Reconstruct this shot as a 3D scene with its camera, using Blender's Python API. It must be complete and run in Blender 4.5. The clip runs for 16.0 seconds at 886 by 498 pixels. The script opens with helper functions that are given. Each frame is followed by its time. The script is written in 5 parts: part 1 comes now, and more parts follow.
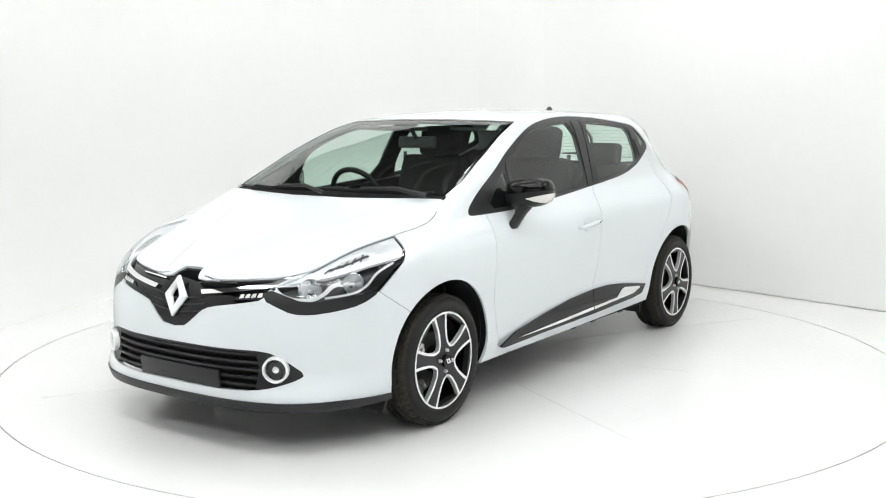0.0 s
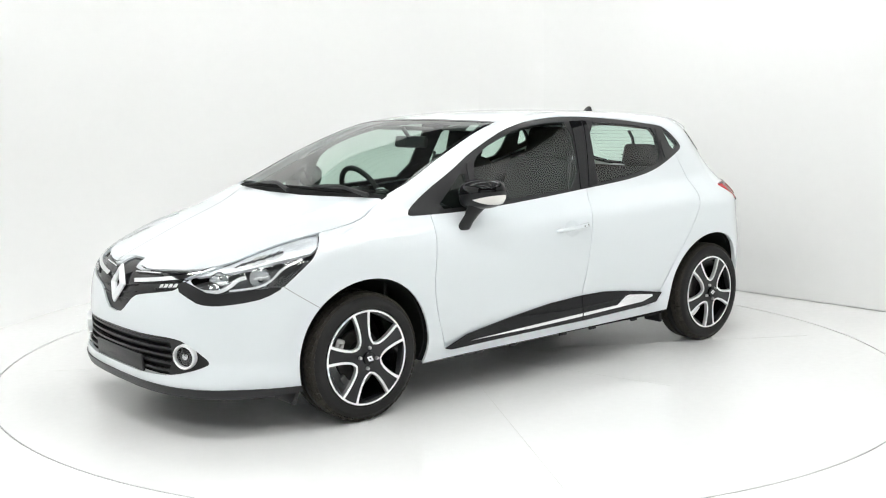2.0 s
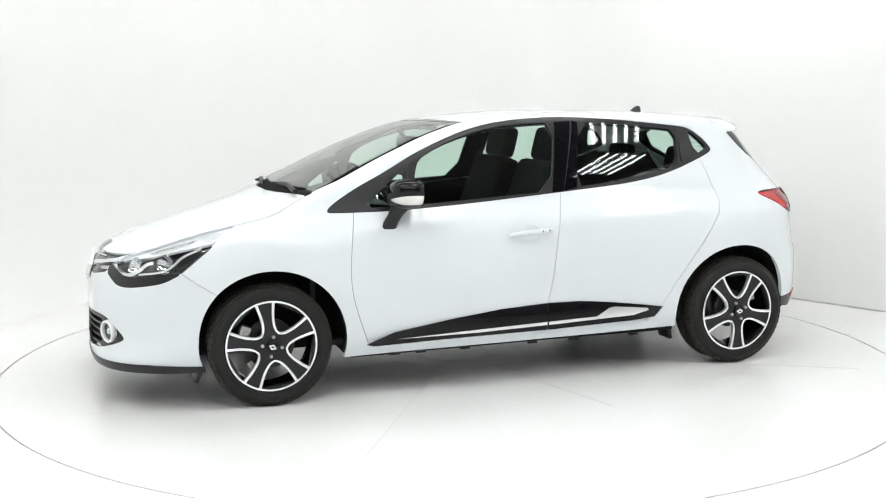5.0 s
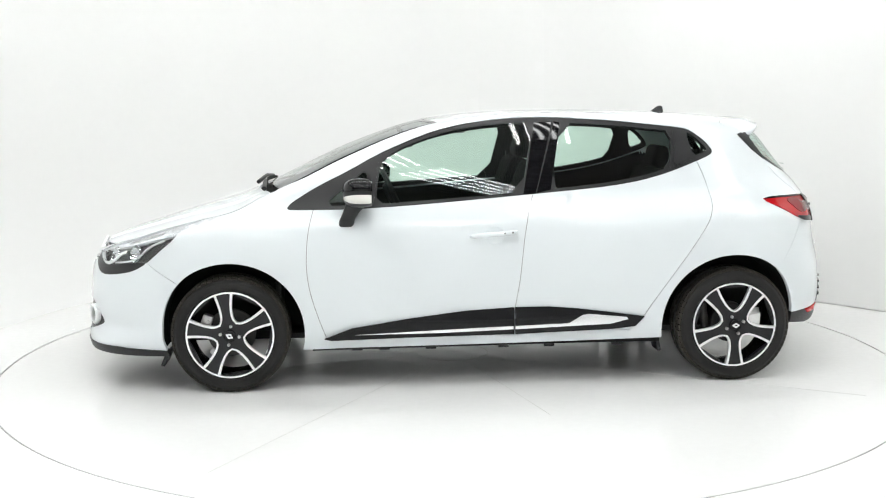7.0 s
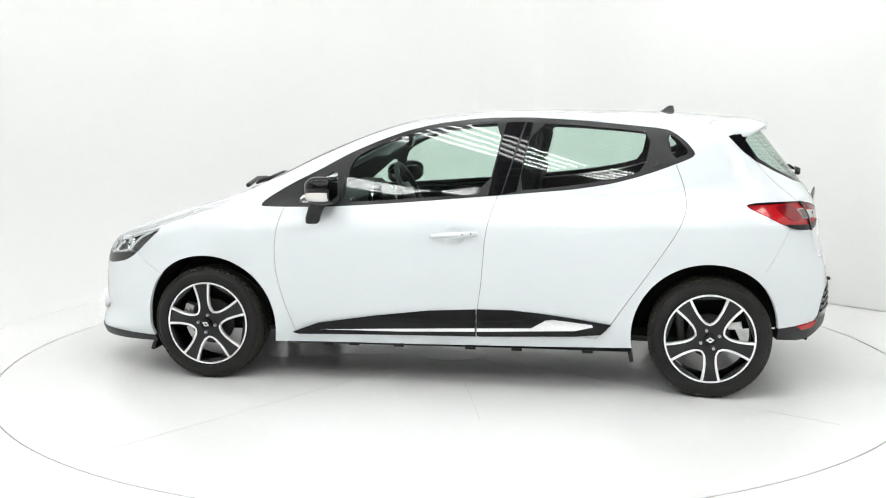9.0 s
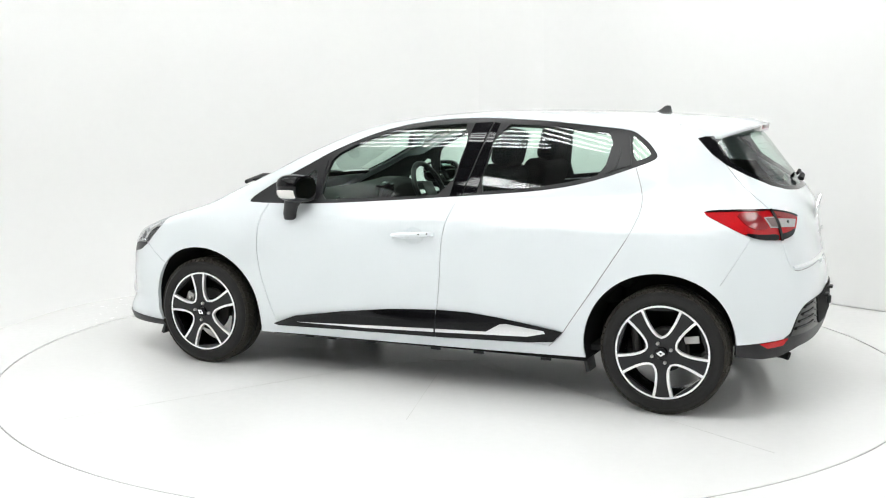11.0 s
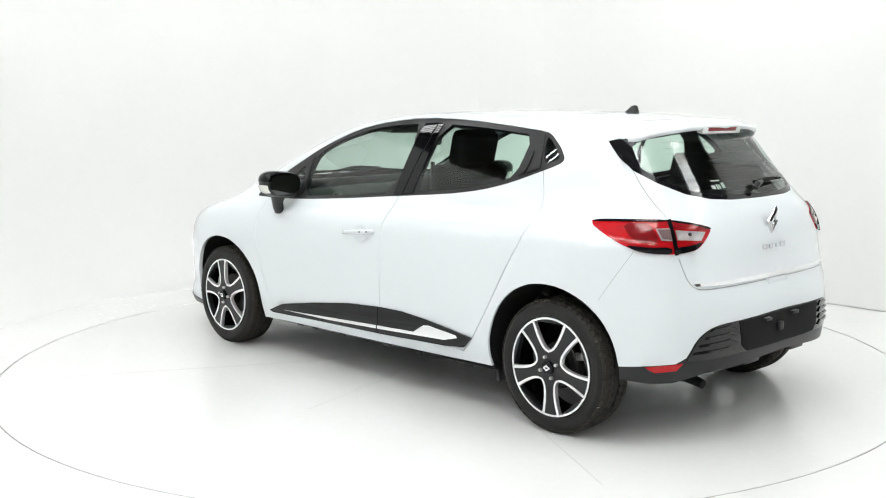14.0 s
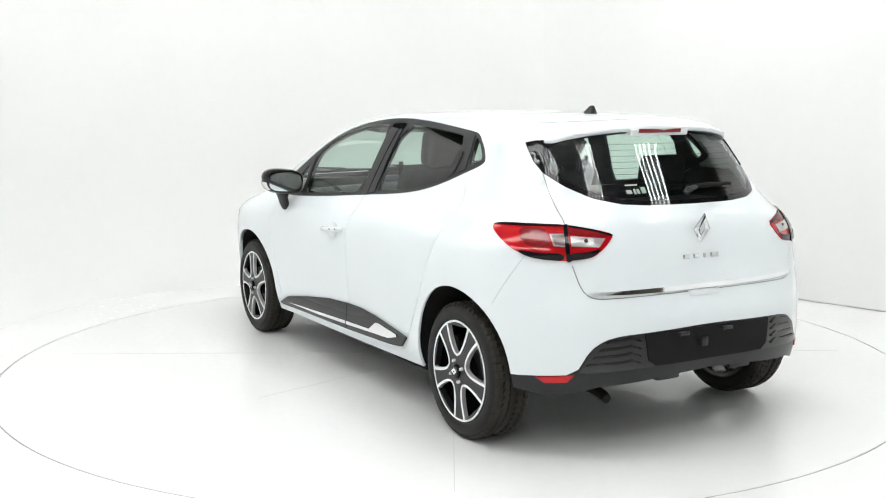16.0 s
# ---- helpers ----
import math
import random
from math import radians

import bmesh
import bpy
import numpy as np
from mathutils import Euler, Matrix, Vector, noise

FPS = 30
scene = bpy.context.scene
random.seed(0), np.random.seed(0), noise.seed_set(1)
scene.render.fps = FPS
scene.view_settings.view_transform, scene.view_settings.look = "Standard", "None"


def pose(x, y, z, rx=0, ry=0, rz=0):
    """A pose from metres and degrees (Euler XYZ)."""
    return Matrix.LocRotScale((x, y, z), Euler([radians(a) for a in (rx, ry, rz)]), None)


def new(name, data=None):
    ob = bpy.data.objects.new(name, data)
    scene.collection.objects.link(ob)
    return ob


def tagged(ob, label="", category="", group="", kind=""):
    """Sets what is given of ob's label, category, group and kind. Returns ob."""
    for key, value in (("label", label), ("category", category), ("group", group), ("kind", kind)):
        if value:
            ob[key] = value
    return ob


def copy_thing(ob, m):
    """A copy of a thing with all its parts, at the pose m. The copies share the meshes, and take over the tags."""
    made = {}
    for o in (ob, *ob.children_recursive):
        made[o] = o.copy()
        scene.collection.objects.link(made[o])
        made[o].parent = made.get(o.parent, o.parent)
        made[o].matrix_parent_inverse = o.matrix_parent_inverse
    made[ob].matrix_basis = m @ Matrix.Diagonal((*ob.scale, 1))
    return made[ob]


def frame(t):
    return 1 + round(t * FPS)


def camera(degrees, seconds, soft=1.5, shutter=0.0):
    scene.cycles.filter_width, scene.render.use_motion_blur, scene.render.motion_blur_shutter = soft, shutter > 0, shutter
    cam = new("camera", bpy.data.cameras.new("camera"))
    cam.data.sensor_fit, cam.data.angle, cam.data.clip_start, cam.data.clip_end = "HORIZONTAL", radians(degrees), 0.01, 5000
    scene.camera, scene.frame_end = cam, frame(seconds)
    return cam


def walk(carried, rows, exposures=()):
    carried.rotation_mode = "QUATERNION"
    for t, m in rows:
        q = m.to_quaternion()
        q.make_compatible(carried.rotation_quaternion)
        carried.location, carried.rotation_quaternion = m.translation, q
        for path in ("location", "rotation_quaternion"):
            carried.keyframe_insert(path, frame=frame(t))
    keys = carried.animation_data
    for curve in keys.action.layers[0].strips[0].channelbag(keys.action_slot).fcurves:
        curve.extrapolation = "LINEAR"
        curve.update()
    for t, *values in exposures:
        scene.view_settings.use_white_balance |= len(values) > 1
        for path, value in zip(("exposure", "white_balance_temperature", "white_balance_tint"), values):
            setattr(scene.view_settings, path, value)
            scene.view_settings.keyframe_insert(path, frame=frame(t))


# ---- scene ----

from mathutils.geometry import delaunay_2d_cdt

# ---- camera: stands still on its tripod ----
cam = camera(46.066, 16.0, soft=1.1)
EYE = pose(0, -5.993, 1.415, 90 - 7.632, 0, .481) @ pose(0, 0, 0, 0, 0, -.326)
walk(cam, [(0, EYE), (16, EYE)], exposures=[(0, 0.0), (16, 0.0)])

# ---- world: only a weak grey outside the closed hall ----
world = bpy.data.worlds.new("hall_surround")
scene.world = world
world.use_nodes = True
world.node_tree.nodes["Background"].inputs[0].default_value = (.9, .95, 1, 1)
world.node_tree.nodes["Background"].inputs[1].default_value = .05

TUBE_POWER = 21.0


# ---- materials ----
def material(name, color, rough=.5, metal=0.0, coat=0.0, bump=0.0, scale=30.0, vary=.06, emit=0.0, spec=.5, rvary=.08, stretch=(1, 1, 1)):
    """A surface with grain at two scales: colour and roughness vary a little, and a fine relief where asked."""
    m = bpy.data.materials.new(name)
    m.use_nodes = True
    nt = m.node_tree
    b = nt.nodes["Principled BSDF"]
    b.inputs["Metallic"].default_value = metal
    b.inputs["Specular IOR Level"].default_value = spec
    b.inputs["Coat Weight"].default_value = coat
    b.inputs["Coat Roughness"].default_value = .03
    tc = nt.nodes.new("ShaderNodeTexCoord")
    mp = nt.nodes.new("ShaderNodeMapping")
    mp.inputs["Scale"].default_value = stretch
    nt.links.new(tc.outputs["Object"], mp.inputs[0])
    fine, wide = nt.nodes.new("ShaderNodeTexNoise"), nt.nodes.new("ShaderNodeTexNoise")
    fine.inputs["Scale"].default_value, wide.inputs["Scale"].default_value = scale * 8, scale * .12
    fine.inputs["Detail"].default_value, wide.inputs["Detail"].default_value = 3, 4
    both = nt.nodes.new("ShaderNodeMath")
    both.operation = "MULTIPLY_ADD"
    both.inputs[1].default_value = .4
    for n in (fine, wide):
        nt.links.new(mp.outputs[0], n.inputs["Vector"])
    nt.links.new(fine.outputs[0], both.inputs[0])
    nt.links.new(wide.outputs[0], both.inputs[2])
    ramp = nt.nodes.new("ShaderNodeMapRange")
    ramp.inputs[1].default_value, ramp.inputs[2].default_value = .4, 1.0
    ramp.inputs[3].default_value, ramp.inputs[4].default_value = 1 - vary, 1 + vary
    nt.links.new(both.outputs[0], ramp.inputs[0])
    mul = nt.nodes.new("ShaderNodeVectorMath")
    mul.operation = "SCALE"
    mul.inputs[0].default_value = color
    nt.links.new(ramp.outputs[0], mul.inputs["Scale"])
    nt.links.new(mul.outputs[0], b.inputs["Base Color"])
    rr = nt.nodes.new("ShaderNodeMapRange")
    rr.inputs[1].default_value, rr.inputs[2].default_value = .4, 1.0
    rr.inputs[3].default_value, rr.inputs[4].default_value = max(rough * (1 - rvary), .01), min(rough * (1 + rvary), 1)
    nt.links.new(both.outputs[0], rr.inputs[0])
    nt.links.new(rr.outputs[0], b.inputs["Roughness"])
    if bump:
        bp = nt.nodes.new("ShaderNodeBump")
        bp.inputs["Strength"].default_value, bp.inputs["Distance"].default_value = bump, .002
        nt.links.new(fine.outputs[0], bp.inputs["Height"])
        nt.links.new(bp.outputs[0], b.inputs["Normal"])
    if emit:
        b.inputs["Emission Color"].default_value = (*color, 1)
        b.inputs["Emission Strength"].default_value = emit
    return m


def glass(name, tint, gloss_rough=.0, film=.062):
    """A thin pane: tinted see-through with a mirror film that grows towards grazing."""
    m = bpy.data.materials.new(name)
    m.use_nodes = True
    nt = m.node_tree
    nt.nodes.remove(nt.nodes["Principled BSDF"])
    out = nt.nodes["Material Output"]
    tr, gl, mx, lw, pw, ma = (nt.nodes.new("ShaderNode" + k) for k in ("BsdfTransparent", "BsdfGlossy", "MixShader", "LayerWeight", "Math", "Math"))
    tr.inputs[0].default_value = (*tint, 1)
    gl.inputs["Roughness"].default_value = gloss_rough
    lw.inputs[0].default_value = .5
    pw.operation, pw.inputs[1].default_value = "POWER", 4.5
    ma.operation, ma.inputs[1].default_value, ma.inputs[2].default_value = "MULTIPLY_ADD", .90, film
    nt.links.new(lw.outputs["Facing"], pw.inputs[0])
    nt.links.new(pw.outputs[0], ma.inputs[0])
    nt.links.new(ma.outputs[0], mx.inputs[0])
    nt.links.new(tr.outputs[0], mx.inputs[1])
    nt.links.new(gl.outputs[0], mx.inputs[2])
    nt.links.new(mx.outputs[0], out.inputs[0])
    return m


PAINT = material("white_paint", (.735, .775, .795), .55, coat=1.0, spec=.2, scale=4, vary=.008, rvary=.04)
GLOSS_BLACK = material("gloss_black", (.004, .004, .005), .04, scale=6, vary=.2, spec=.28)
VALANCE_GLOSS = material("gloss_black_valance", (.006, .006, .007), .07, scale=6, vary=.2, spec=.6)
SATIN_BLACK = material("satin_black_plastic", (.014, .014, .015), .38, bump=.15, scale=60, vary=.15, spec=.38)
MATT_BLACK = material("matt_black", (.008, .008, .008), .8, spec=.2, bump=.2, scale=40, vary=.2)
RUBBER = material("tyre_rubber", (.016, .0155, .015), .58, spec=.25, bump=.25, scale=40, vary=.2)
TREAD = material("dusty_tread_rubber", (.030, .027, .022), .75, spec=.25, bump=.3, scale=50, vary=.3)
BARREL = material("gloss_black_barrel", (.006, .006, .006), .18, spec=.5, scale=30, vary=.2)
BRAKE_DARK = material("dull_brake_iron", (.045, .043, .041), .55, metal=.6, scale=40, vary=.2)
CHROME = material("chrome", (.86, .87, .88), .06, metal=1.0, scale=10, vary=.02)
# chrome with a lowered colour, standing in for the dark hall it mirrors
DIMMED_CHROME = material("dimmed_chrome", (.66, .67, .68), .10, metal=1.0, scale=10, vary=.05)
ALLOY = material("machined_alloy", (.90, .90, .90), .30, metal=.75, scale=30, vary=.04)
DARK_RIM = material("anthracite_rim", (.012, .012, .013), .30, spec=.35, coat=.0, scale=30, vary=.12)
BRAKE = material("brake_steel", (.55, .54, .53), .35, metal=1.0, scale=40, vary=.12)
GLASS_GREEN = glass("green_tinted_glass", (.80, .92, .86))
GLASS_SCREEN = glass("windscreen_glass", (.80, .92, .86), film=.11)
GLASS_CLEAR = glass("clear_lens", (.93, .95, .96))
GLASS_RED = material("red_lens", (.45, .006, .010), .10, spec=.5, scale=14, vary=.25)
DEEP_RED = material("deep_red_lens", (.20, .003, .006), .12, scale=30, vary=.3)
SMOKED_LENS = material("smoked_lens", (.16, .11, .11), .12, scale=30, vary=.3)
# satin chrome whose bright reflections are put into a whitish, barely metallic colour
BRIGHTENED_SATIN_CHROME = material("brightened_satin_chrome", (.88, .89, .90), .28, metal=.18, scale=20, vary=.02)
LAMP_GREY = material("grey_lamp_bowl", (.075, .075, .078), .35, scale=20, vary=.15)
LENS_WHITE = material("frosted_lens", (.80, .80, .80), .15, coat=1.0, scale=20, vary=.15)
REVERSE_LENS = material("clear_reverse_lens", (.36, .33, .33), .12, coat=1.0, scale=30, vary=.25)
AMBER_LENS = material("pale_indicator_lens", (.80, .78, .74), .15, coat=1.0, scale=20, vary=.1)
TRIM_GREY = material("dark_grey_interior", (.020, .0205, .0205), .65, spec=.3, bump=.08, scale=50, vary=.15)
CLOTH = material("charcoal_seat_cloth", (.015, .0155, .0155), .9, bump=.12, scale=60, vary=.10, spec=.15)
HEADLINER = material("pale_headliner", (.16, .16, .155), .9, bump=.3, scale=70, vary=.08)
FLOOR_PAINT = material("white_floor_paint", (.83, .83, .82), .22, scale=3, vary=.02, rvary=.35)
TABLE_PAINT = material("white_turntable_paint", (.83, .83, .82), .20, scale=3, vary=.025, rvary=.35)
WALL_PAINT = material("white_wall_paint", (.80, .80, .79), .7, scale=2, vary=.02)
GAP_SHADE = material("gap_shade_grey", (.12, .12, .115), .8, scale=20, vary=.3)
CRACK = material("hairline_seam", (.55, .55, .53), .7, scale=20, vary=.2)
ROOF_METAL = material("grey_roof_sheet", (.16, .16, .16), .55, scale=10, vary=.15)
HALL_WALL = material("dim_hall_wall", (.085, .075, .06), .8, scale=3, vary=.2)
TUBE_GLOW = material("glowing_tube", (.985, 1, .995), .5, emit=TUBE_POWER, vary=0)
LAMP_WHITE = material("white_lamp_housing", (.75, .75, .74), .4, scale=20, vary=.05)
STICKER = material("pale_sticker", (.45, .48, .46), .5, scale=30, vary=.1)
SEAM_DEEP = material("deep_panel_seam", (.05, .05, .05), .8, scale=20, vary=.2)
HALL_FLOOR = material("grey_hall_floor", (.62, .62, .61), .4, scale=6, vary=.15)
SEAM_DARK = material("panel_seam", (.30, .30, .30), .7, scale=20, vary=.2)
ROOM_MIRROR = material("mirror_glass", (.80, .86, .84), .01, metal=1.0, vary=.01)

# ---- mesh helpers ----
def part(name, bm, mat, parent=None, label="", smooth=True):
    """Links a bmesh as one mesh object under a thing or a part."""
    me = bpy.data.meshes.new(name)
    bmesh.ops.recalc_face_normals(bm, faces=bm.faces)
    bm.to_mesh(me)
    bm.free()
    for p in me.polygons:
        p.use_smooth = smooth
    if smooth:
        me.set_sharp_from_angle(angle=radians(35))
    me.materials.append(mat)
    ob = new(name, me)
    ob.parent = parent
    if label:
        tagged(ob, label)
    return ob


def empty(name, label, category, group="", kind=""):
    return tagged(new(name), label, category, group, kind)


def lathe(profile, segs=64, axis="Y"):
    """Turns (radius, along) pairs about the axis."""
    bm = bmesh.new()
    rings = []
    for i in range(segs):
        a = 2 * math.pi * i / segs
        c, s = math.cos(a), math.sin(a)
        rings.append([bm.verts.new((r * c, h, r * s) if axis == "Y" else (r * c, r * s, h)) for r, h in profile])
    for i in range(segs):
        p, q = rings[i], rings[(i + 1) % segs]
        for j in range(len(profile) - 1):
            bm.faces.new((p[j], q[j], q[j + 1], p[j + 1]))
    return bm


def block(x, y, z, bevel=.01, segs=2, m=None):
    """A bevelled box of that size about its centre, placed by m."""
    bm = bmesh.new()
    bmesh.ops.create_cube(bm, size=1)
    bmesh.ops.scale(bm, vec=(x, y, z), verts=bm.verts)
    if bevel:
        bmesh.ops.bevel(bm, geom=bm.edges[:], offset=bevel, segments=segs, affect="EDGES", profile=.6)
    if m is not None:
        bmesh.ops.transform(bm, matrix=m, verts=bm.verts)
    return bm


def tube(points, radius, segs=10, closed=False):
    """A round bar along points; radius a number or one a point."""
    bm = bmesh.new()
    pts = [Vector(p) for p in points]
    n = len(pts)
    rings = []
    for i, p in enumerate(pts):
        d = (pts[(i + 1) % n] - pts[i - 1]) if closed else (pts[min(i + 1, n - 1)] - pts[max(i - 1, 0)])
        q = d.to_track_quat("Z", "Y")
        r = radius[i] if isinstance(radius, (list, tuple)) else radius
        rings.append([bm.verts.new(p + q @ Vector((r * math.cos(2 * math.pi * k / segs), r * math.sin(2 * math.pi * k / segs), 0))) for k in range(segs)])
    for i in range(n if closed else n - 1):
        a, b = rings[i], rings[(i + 1) % n]
        for k in range(segs):
            bm.faces.new((a[k], a[(k + 1) % segs], b[(k + 1) % segs], b[k]))
    if not closed:
        bm.faces.new(rings[0])
        bm.faces.new(rings[-1])
    return bm


def pairs(flat):
    return np.array(flat, float).reshape(-1, 2)


def dense(poly, step=.02, closed=True):
    """The same outline with points at most step apart."""
    poly = np.asarray(poly, float)
    out = []
    n = len(poly)
    for i in range(n if closed else n - 1):
        a, b = poly[i], poly[(i + 1) % n]
        k = max(1, int(np.ceil(np.linalg.norm(b - a) / step)))
        out += [a + (b - a) * j / k for j in range(k)]
    if not closed:
        out.append(poly[-1])
    return np.array(out)


def rounded(poly, times=2, closed=True):
    """Cuts corners, so that a few points make a smooth outline."""
    p = np.asarray(poly, float)
    for _ in range(times):
        q = np.roll(p, -1, 0)
        new_p = np.empty((2 * len(p), 2))
        new_p[0::2], new_p[1::2] = p * .78 + q * .22, p * .22 + q * .78
        if not closed:
            new_p = np.vstack([p[:1], new_p[1:-2], p[-1:]])
        p = new_p
    return p


def stroke(line, width):
    """A thin closed band along a line."""
    line = dense(rounded(line, 2, False), .03, False)
    d = np.gradient(line, axis=0)
    d /= np.linalg.norm(d, axis=1, keepdims=True) + 1e-9
    n = np.stack([-d[:, 1], d[:, 0]], 1) * width / 2
    return np.vstack([line + n, (line - n)[::-1]])


def inside(poly, pts):
    x, y = pts[:, 0], pts[:, 1]
    res = np.zeros(len(pts), bool)
    for (x0, y0), (x1, y1) in zip(poly, np.roll(poly, -1, 0)):
        cross = (y0 > y) != (y1 > y)
        with np.errstate(divide="ignore", invalid="ignore"):
            res ^= cross & (x < (x1 - x0) * (y - y0) / (y1 - y0 + 1e-15) + x0)
    return res


def cut(domain, regions, step):
    """Triangulates a flat domain along the outlines of its regions. Gives the points, the triangles and the region of each
    (the first that holds it; 'rest' for none; triangles out of the domain are dropped)."""
    polys = [dense(domain, step)] + [dense(p, step) for _, p in regions]
    verts, edges = [], []
    for p in polys:
        k = len(verts)
        verts += [Vector(v) for v in p]
        edges += [(k + i, k + (i + 1) % len(p)) for i in range(len(p))]
    lo, hi = np.min(polys[0], 0), np.max(polys[0], 0)
    gx, gy = np.meshgrid(np.arange(lo[0], hi[0], step), np.arange(lo[1], hi[1], step))
    gx[1::2] += step / 2
    g = np.stack([gx.ravel(), gy.ravel()], 1)
    g = g[inside(polys[0], g)]
    edge_pts = np.vstack(polys)
    cell = {(int(a), int(b)) for a, b in np.floor(edge_pts / (step * .6))}
    verts += [Vector(v) for v in g if (int(math.floor(v[0] / (step * .6))), int(math.floor(v[1] / (step * .6)))) not in cell]
    out = delaunay_2d_cdt(verts, edges, [], 0, 1e-6)
    pts = np.array([tuple(v) for v in out[0]])
    tri = np.array([f for f in out[2] if len(f) == 3])
    mid = pts[tri].mean(1)
    which = np.full(len(tri), -1)
    which[inside(polys[0], mid)] = len(regions)
    for i in range(len(regions) - 1, -1, -1):
        which[(which >= 0) & inside(polys[i + 1], mid)] = i
    names = [n for n, _ in regions] + ["rest"]
    return pts, tri, np.array([names[w] if w >= 0 else "" for w in which])


def sheet(name, P, N, tri, mat, parent, offset=0.0, skirt=0.0, mirror=False, label=""):
    """One mesh from triangles over surface points, with the surface's own normals, moved along them by offset; skirt folds its rim inwards."""
    used, inv = np.unique(tri, return_inverse=True)
    tri = inv.reshape(-1, 3)
    P, N = P[used], N[used]
    V = P + N * offset
    if skirt:
        e = np.sort(np.concatenate([tri[:, [0, 1]], tri[:, [1, 2]], tri[:, [2, 0]]]), 1)
        ue, cnt = np.unique(e, axis=0, return_counts=True)
        rim = ue[cnt == 1]
        k = len(V)
        a, b = rim[:, 0], rim[:, 1]
        d = V[b] - V[a]
        n = np.cross(d, N[a])
        n /= np.linalg.norm(n, axis=1, keepdims=True) + 1e-12
        m = len(rim)
        V = np.vstack([V, V[a], V[b], V[b] - N[b] * skirt, V[a] - N[a] * skirt])
        i = np.arange(m)
        q1 = np.stack([k + i, k + m + i, k + 2 * m + i], 1)
        q2 = np.stack([k + i, k + 2 * m + i, k + 3 * m + i], 1)
        cen = V[tri].mean(1)
        tri = np.vstack([tri, q1, q2])
        N = np.vstack([N, n, n, n, n])
    V, N = V.copy(), N.copy()
    if mirror:
        V[:, 1] *= -1
        N[:, 1] *= -1
    g = np.cross(V[tri[:, 1]] - V[tri[:, 0]], V[tri[:, 2]] - V[tri[:, 0]])
    flip = (g * N[tri].mean(1)).sum(1) < 0
    tri = tri.copy()
    tri[flip] = tri[flip][:, [0, 2, 1]]
    me = bpy.data.meshes.new(name)
    me.from_pydata(V.tolist(), [], tri.tolist())
    for p in me.polygons:
        p.use_smooth = True
    me.normals_split_custom_set_from_vertices(N.tolist())
    me.materials.append(mat)
    ob = new(name, me)
    ob.parent = parent
    if label:
        tagged(ob, label)
    return ob

# ---- the studio ----
TABLE_R = 2.502


def ring_sheet(name, r0, outline, z, mat, label, category):
    """A floor with a round hole, out to an outline given as a function of the angle."""
    bm = bmesh.new()
    n = 128
    rows = []
    for i in range(n):
        a = 2 * math.pi * i / n
        R = outline(a)
        rows.append([bm.verts.new((math.cos(a) * r, math.sin(a) * r, z)) for r in (r0, r0 + .25, r0 + .25 + (R - r0 - .25) * .4, R)])
    for i in range(n):
        p, q = rows[i], rows[(i + 1) % n]
        for j in range(3):
            bm.faces.new((p[j], q[j], q[j + 1], p[j + 1]))
    rim = [bm.verts.new((math.cos(2 * math.pi * i / n) * r0, math.sin(2 * math.pi * i / n) * r0, z - .04)) for i in range(n)]
    for i in range(n):
        bm.faces.new((rows[i][0], rows[(i + 1) % n][0], rim[(i + 1) % n], rim[i]))
    ob = part(name, bm, mat)
    return tagged(ob, label, category, kind="structure")


# unseen floor strip, kept pale to bounce light onto the doors
tagged(part("bounce_floor", block(15, 5.0, .004, 0, m=pose(0, -7.05, .004)), HALL_FLOOR), "pale grey hall floor out of view, bounces light onto the car sides", "floor", kind="structure")


def box_reach(a):
    c, s = math.cos(a), math.sin(a)
    return min((7.5 / abs(c)) if abs(c) > 1e-6 else 99, (9.5 / abs(s)) if abs(s) > 1e-6 else 99)


ring_sheet("floor", TABLE_R + .0025, box_reach, 0, FLOOR_PAINT, "glossy white painted studio floor round the turntable", "floor")

# dark sheet under the gap of the turntable; its colour stands in for shade
pit = tagged(part("ground", block(5.4, 5.4, .02, 0, m=pose(0, 0, -.06)), GAP_SHADE), "dark sheet under the turntable, the gap's shade put into its colour", "ground", kind="structure")

# turntable: a disc with a rounded rim, plates with hairline joints and a round centre cover
turntable = empty("turntable", "round white glossy floor turntable with hairline joints", "turntable")
r = TABLE_R - .002
part("disc", lathe([(0.0005, 0), (.3, 0), (1.2, 0), (r - .006, 0), (r - .0045, -.0012), (r - .0045, -.035), (.0005, -.035)], 160, "Z"), TABLE_PAINT, turntable)
# added grey band over the white rim, so that the gap reads as shaded
part("rim_shade_band", lathe([(r - .0044, -.0022), (r, -.0028), (r, -.036), (r - .0044, -.036)], 160, "Z"), SEAM_DARK, turntable, "grey band on the disc rim, shade of the gap in its colour")
part("centre_ring", tube([(.209 * math.cos(a), .209 * math.sin(a), 0) for a in np.linspace(0, 2 * math.pi, 60, endpoint=False)], .0018, 5, True), CRACK, turntable)
for k in range(8):
    a = radians(60 + 45 * k)
    L = 1.0 if k % 2 else 1.9
    part("joint", block(L, .003, .0006, 0, m=pose(math.cos(a) * (.36 + L / 2), math.sin(a) * (.36 + L / 2), .0004, 0, 0, math.degrees(a))), CRACK, turntable)
for k in range(5):
    a = radians(20 + 75 * k)
    part("crack", tube([(math.cos(a + d) * q, math.sin(a + d) * q, .0) for q, d in ((.22, 0), (.27, .12), (.34, .02), (.5, .05), (.62, .0))], .0012, 5), CRACK, turntable)


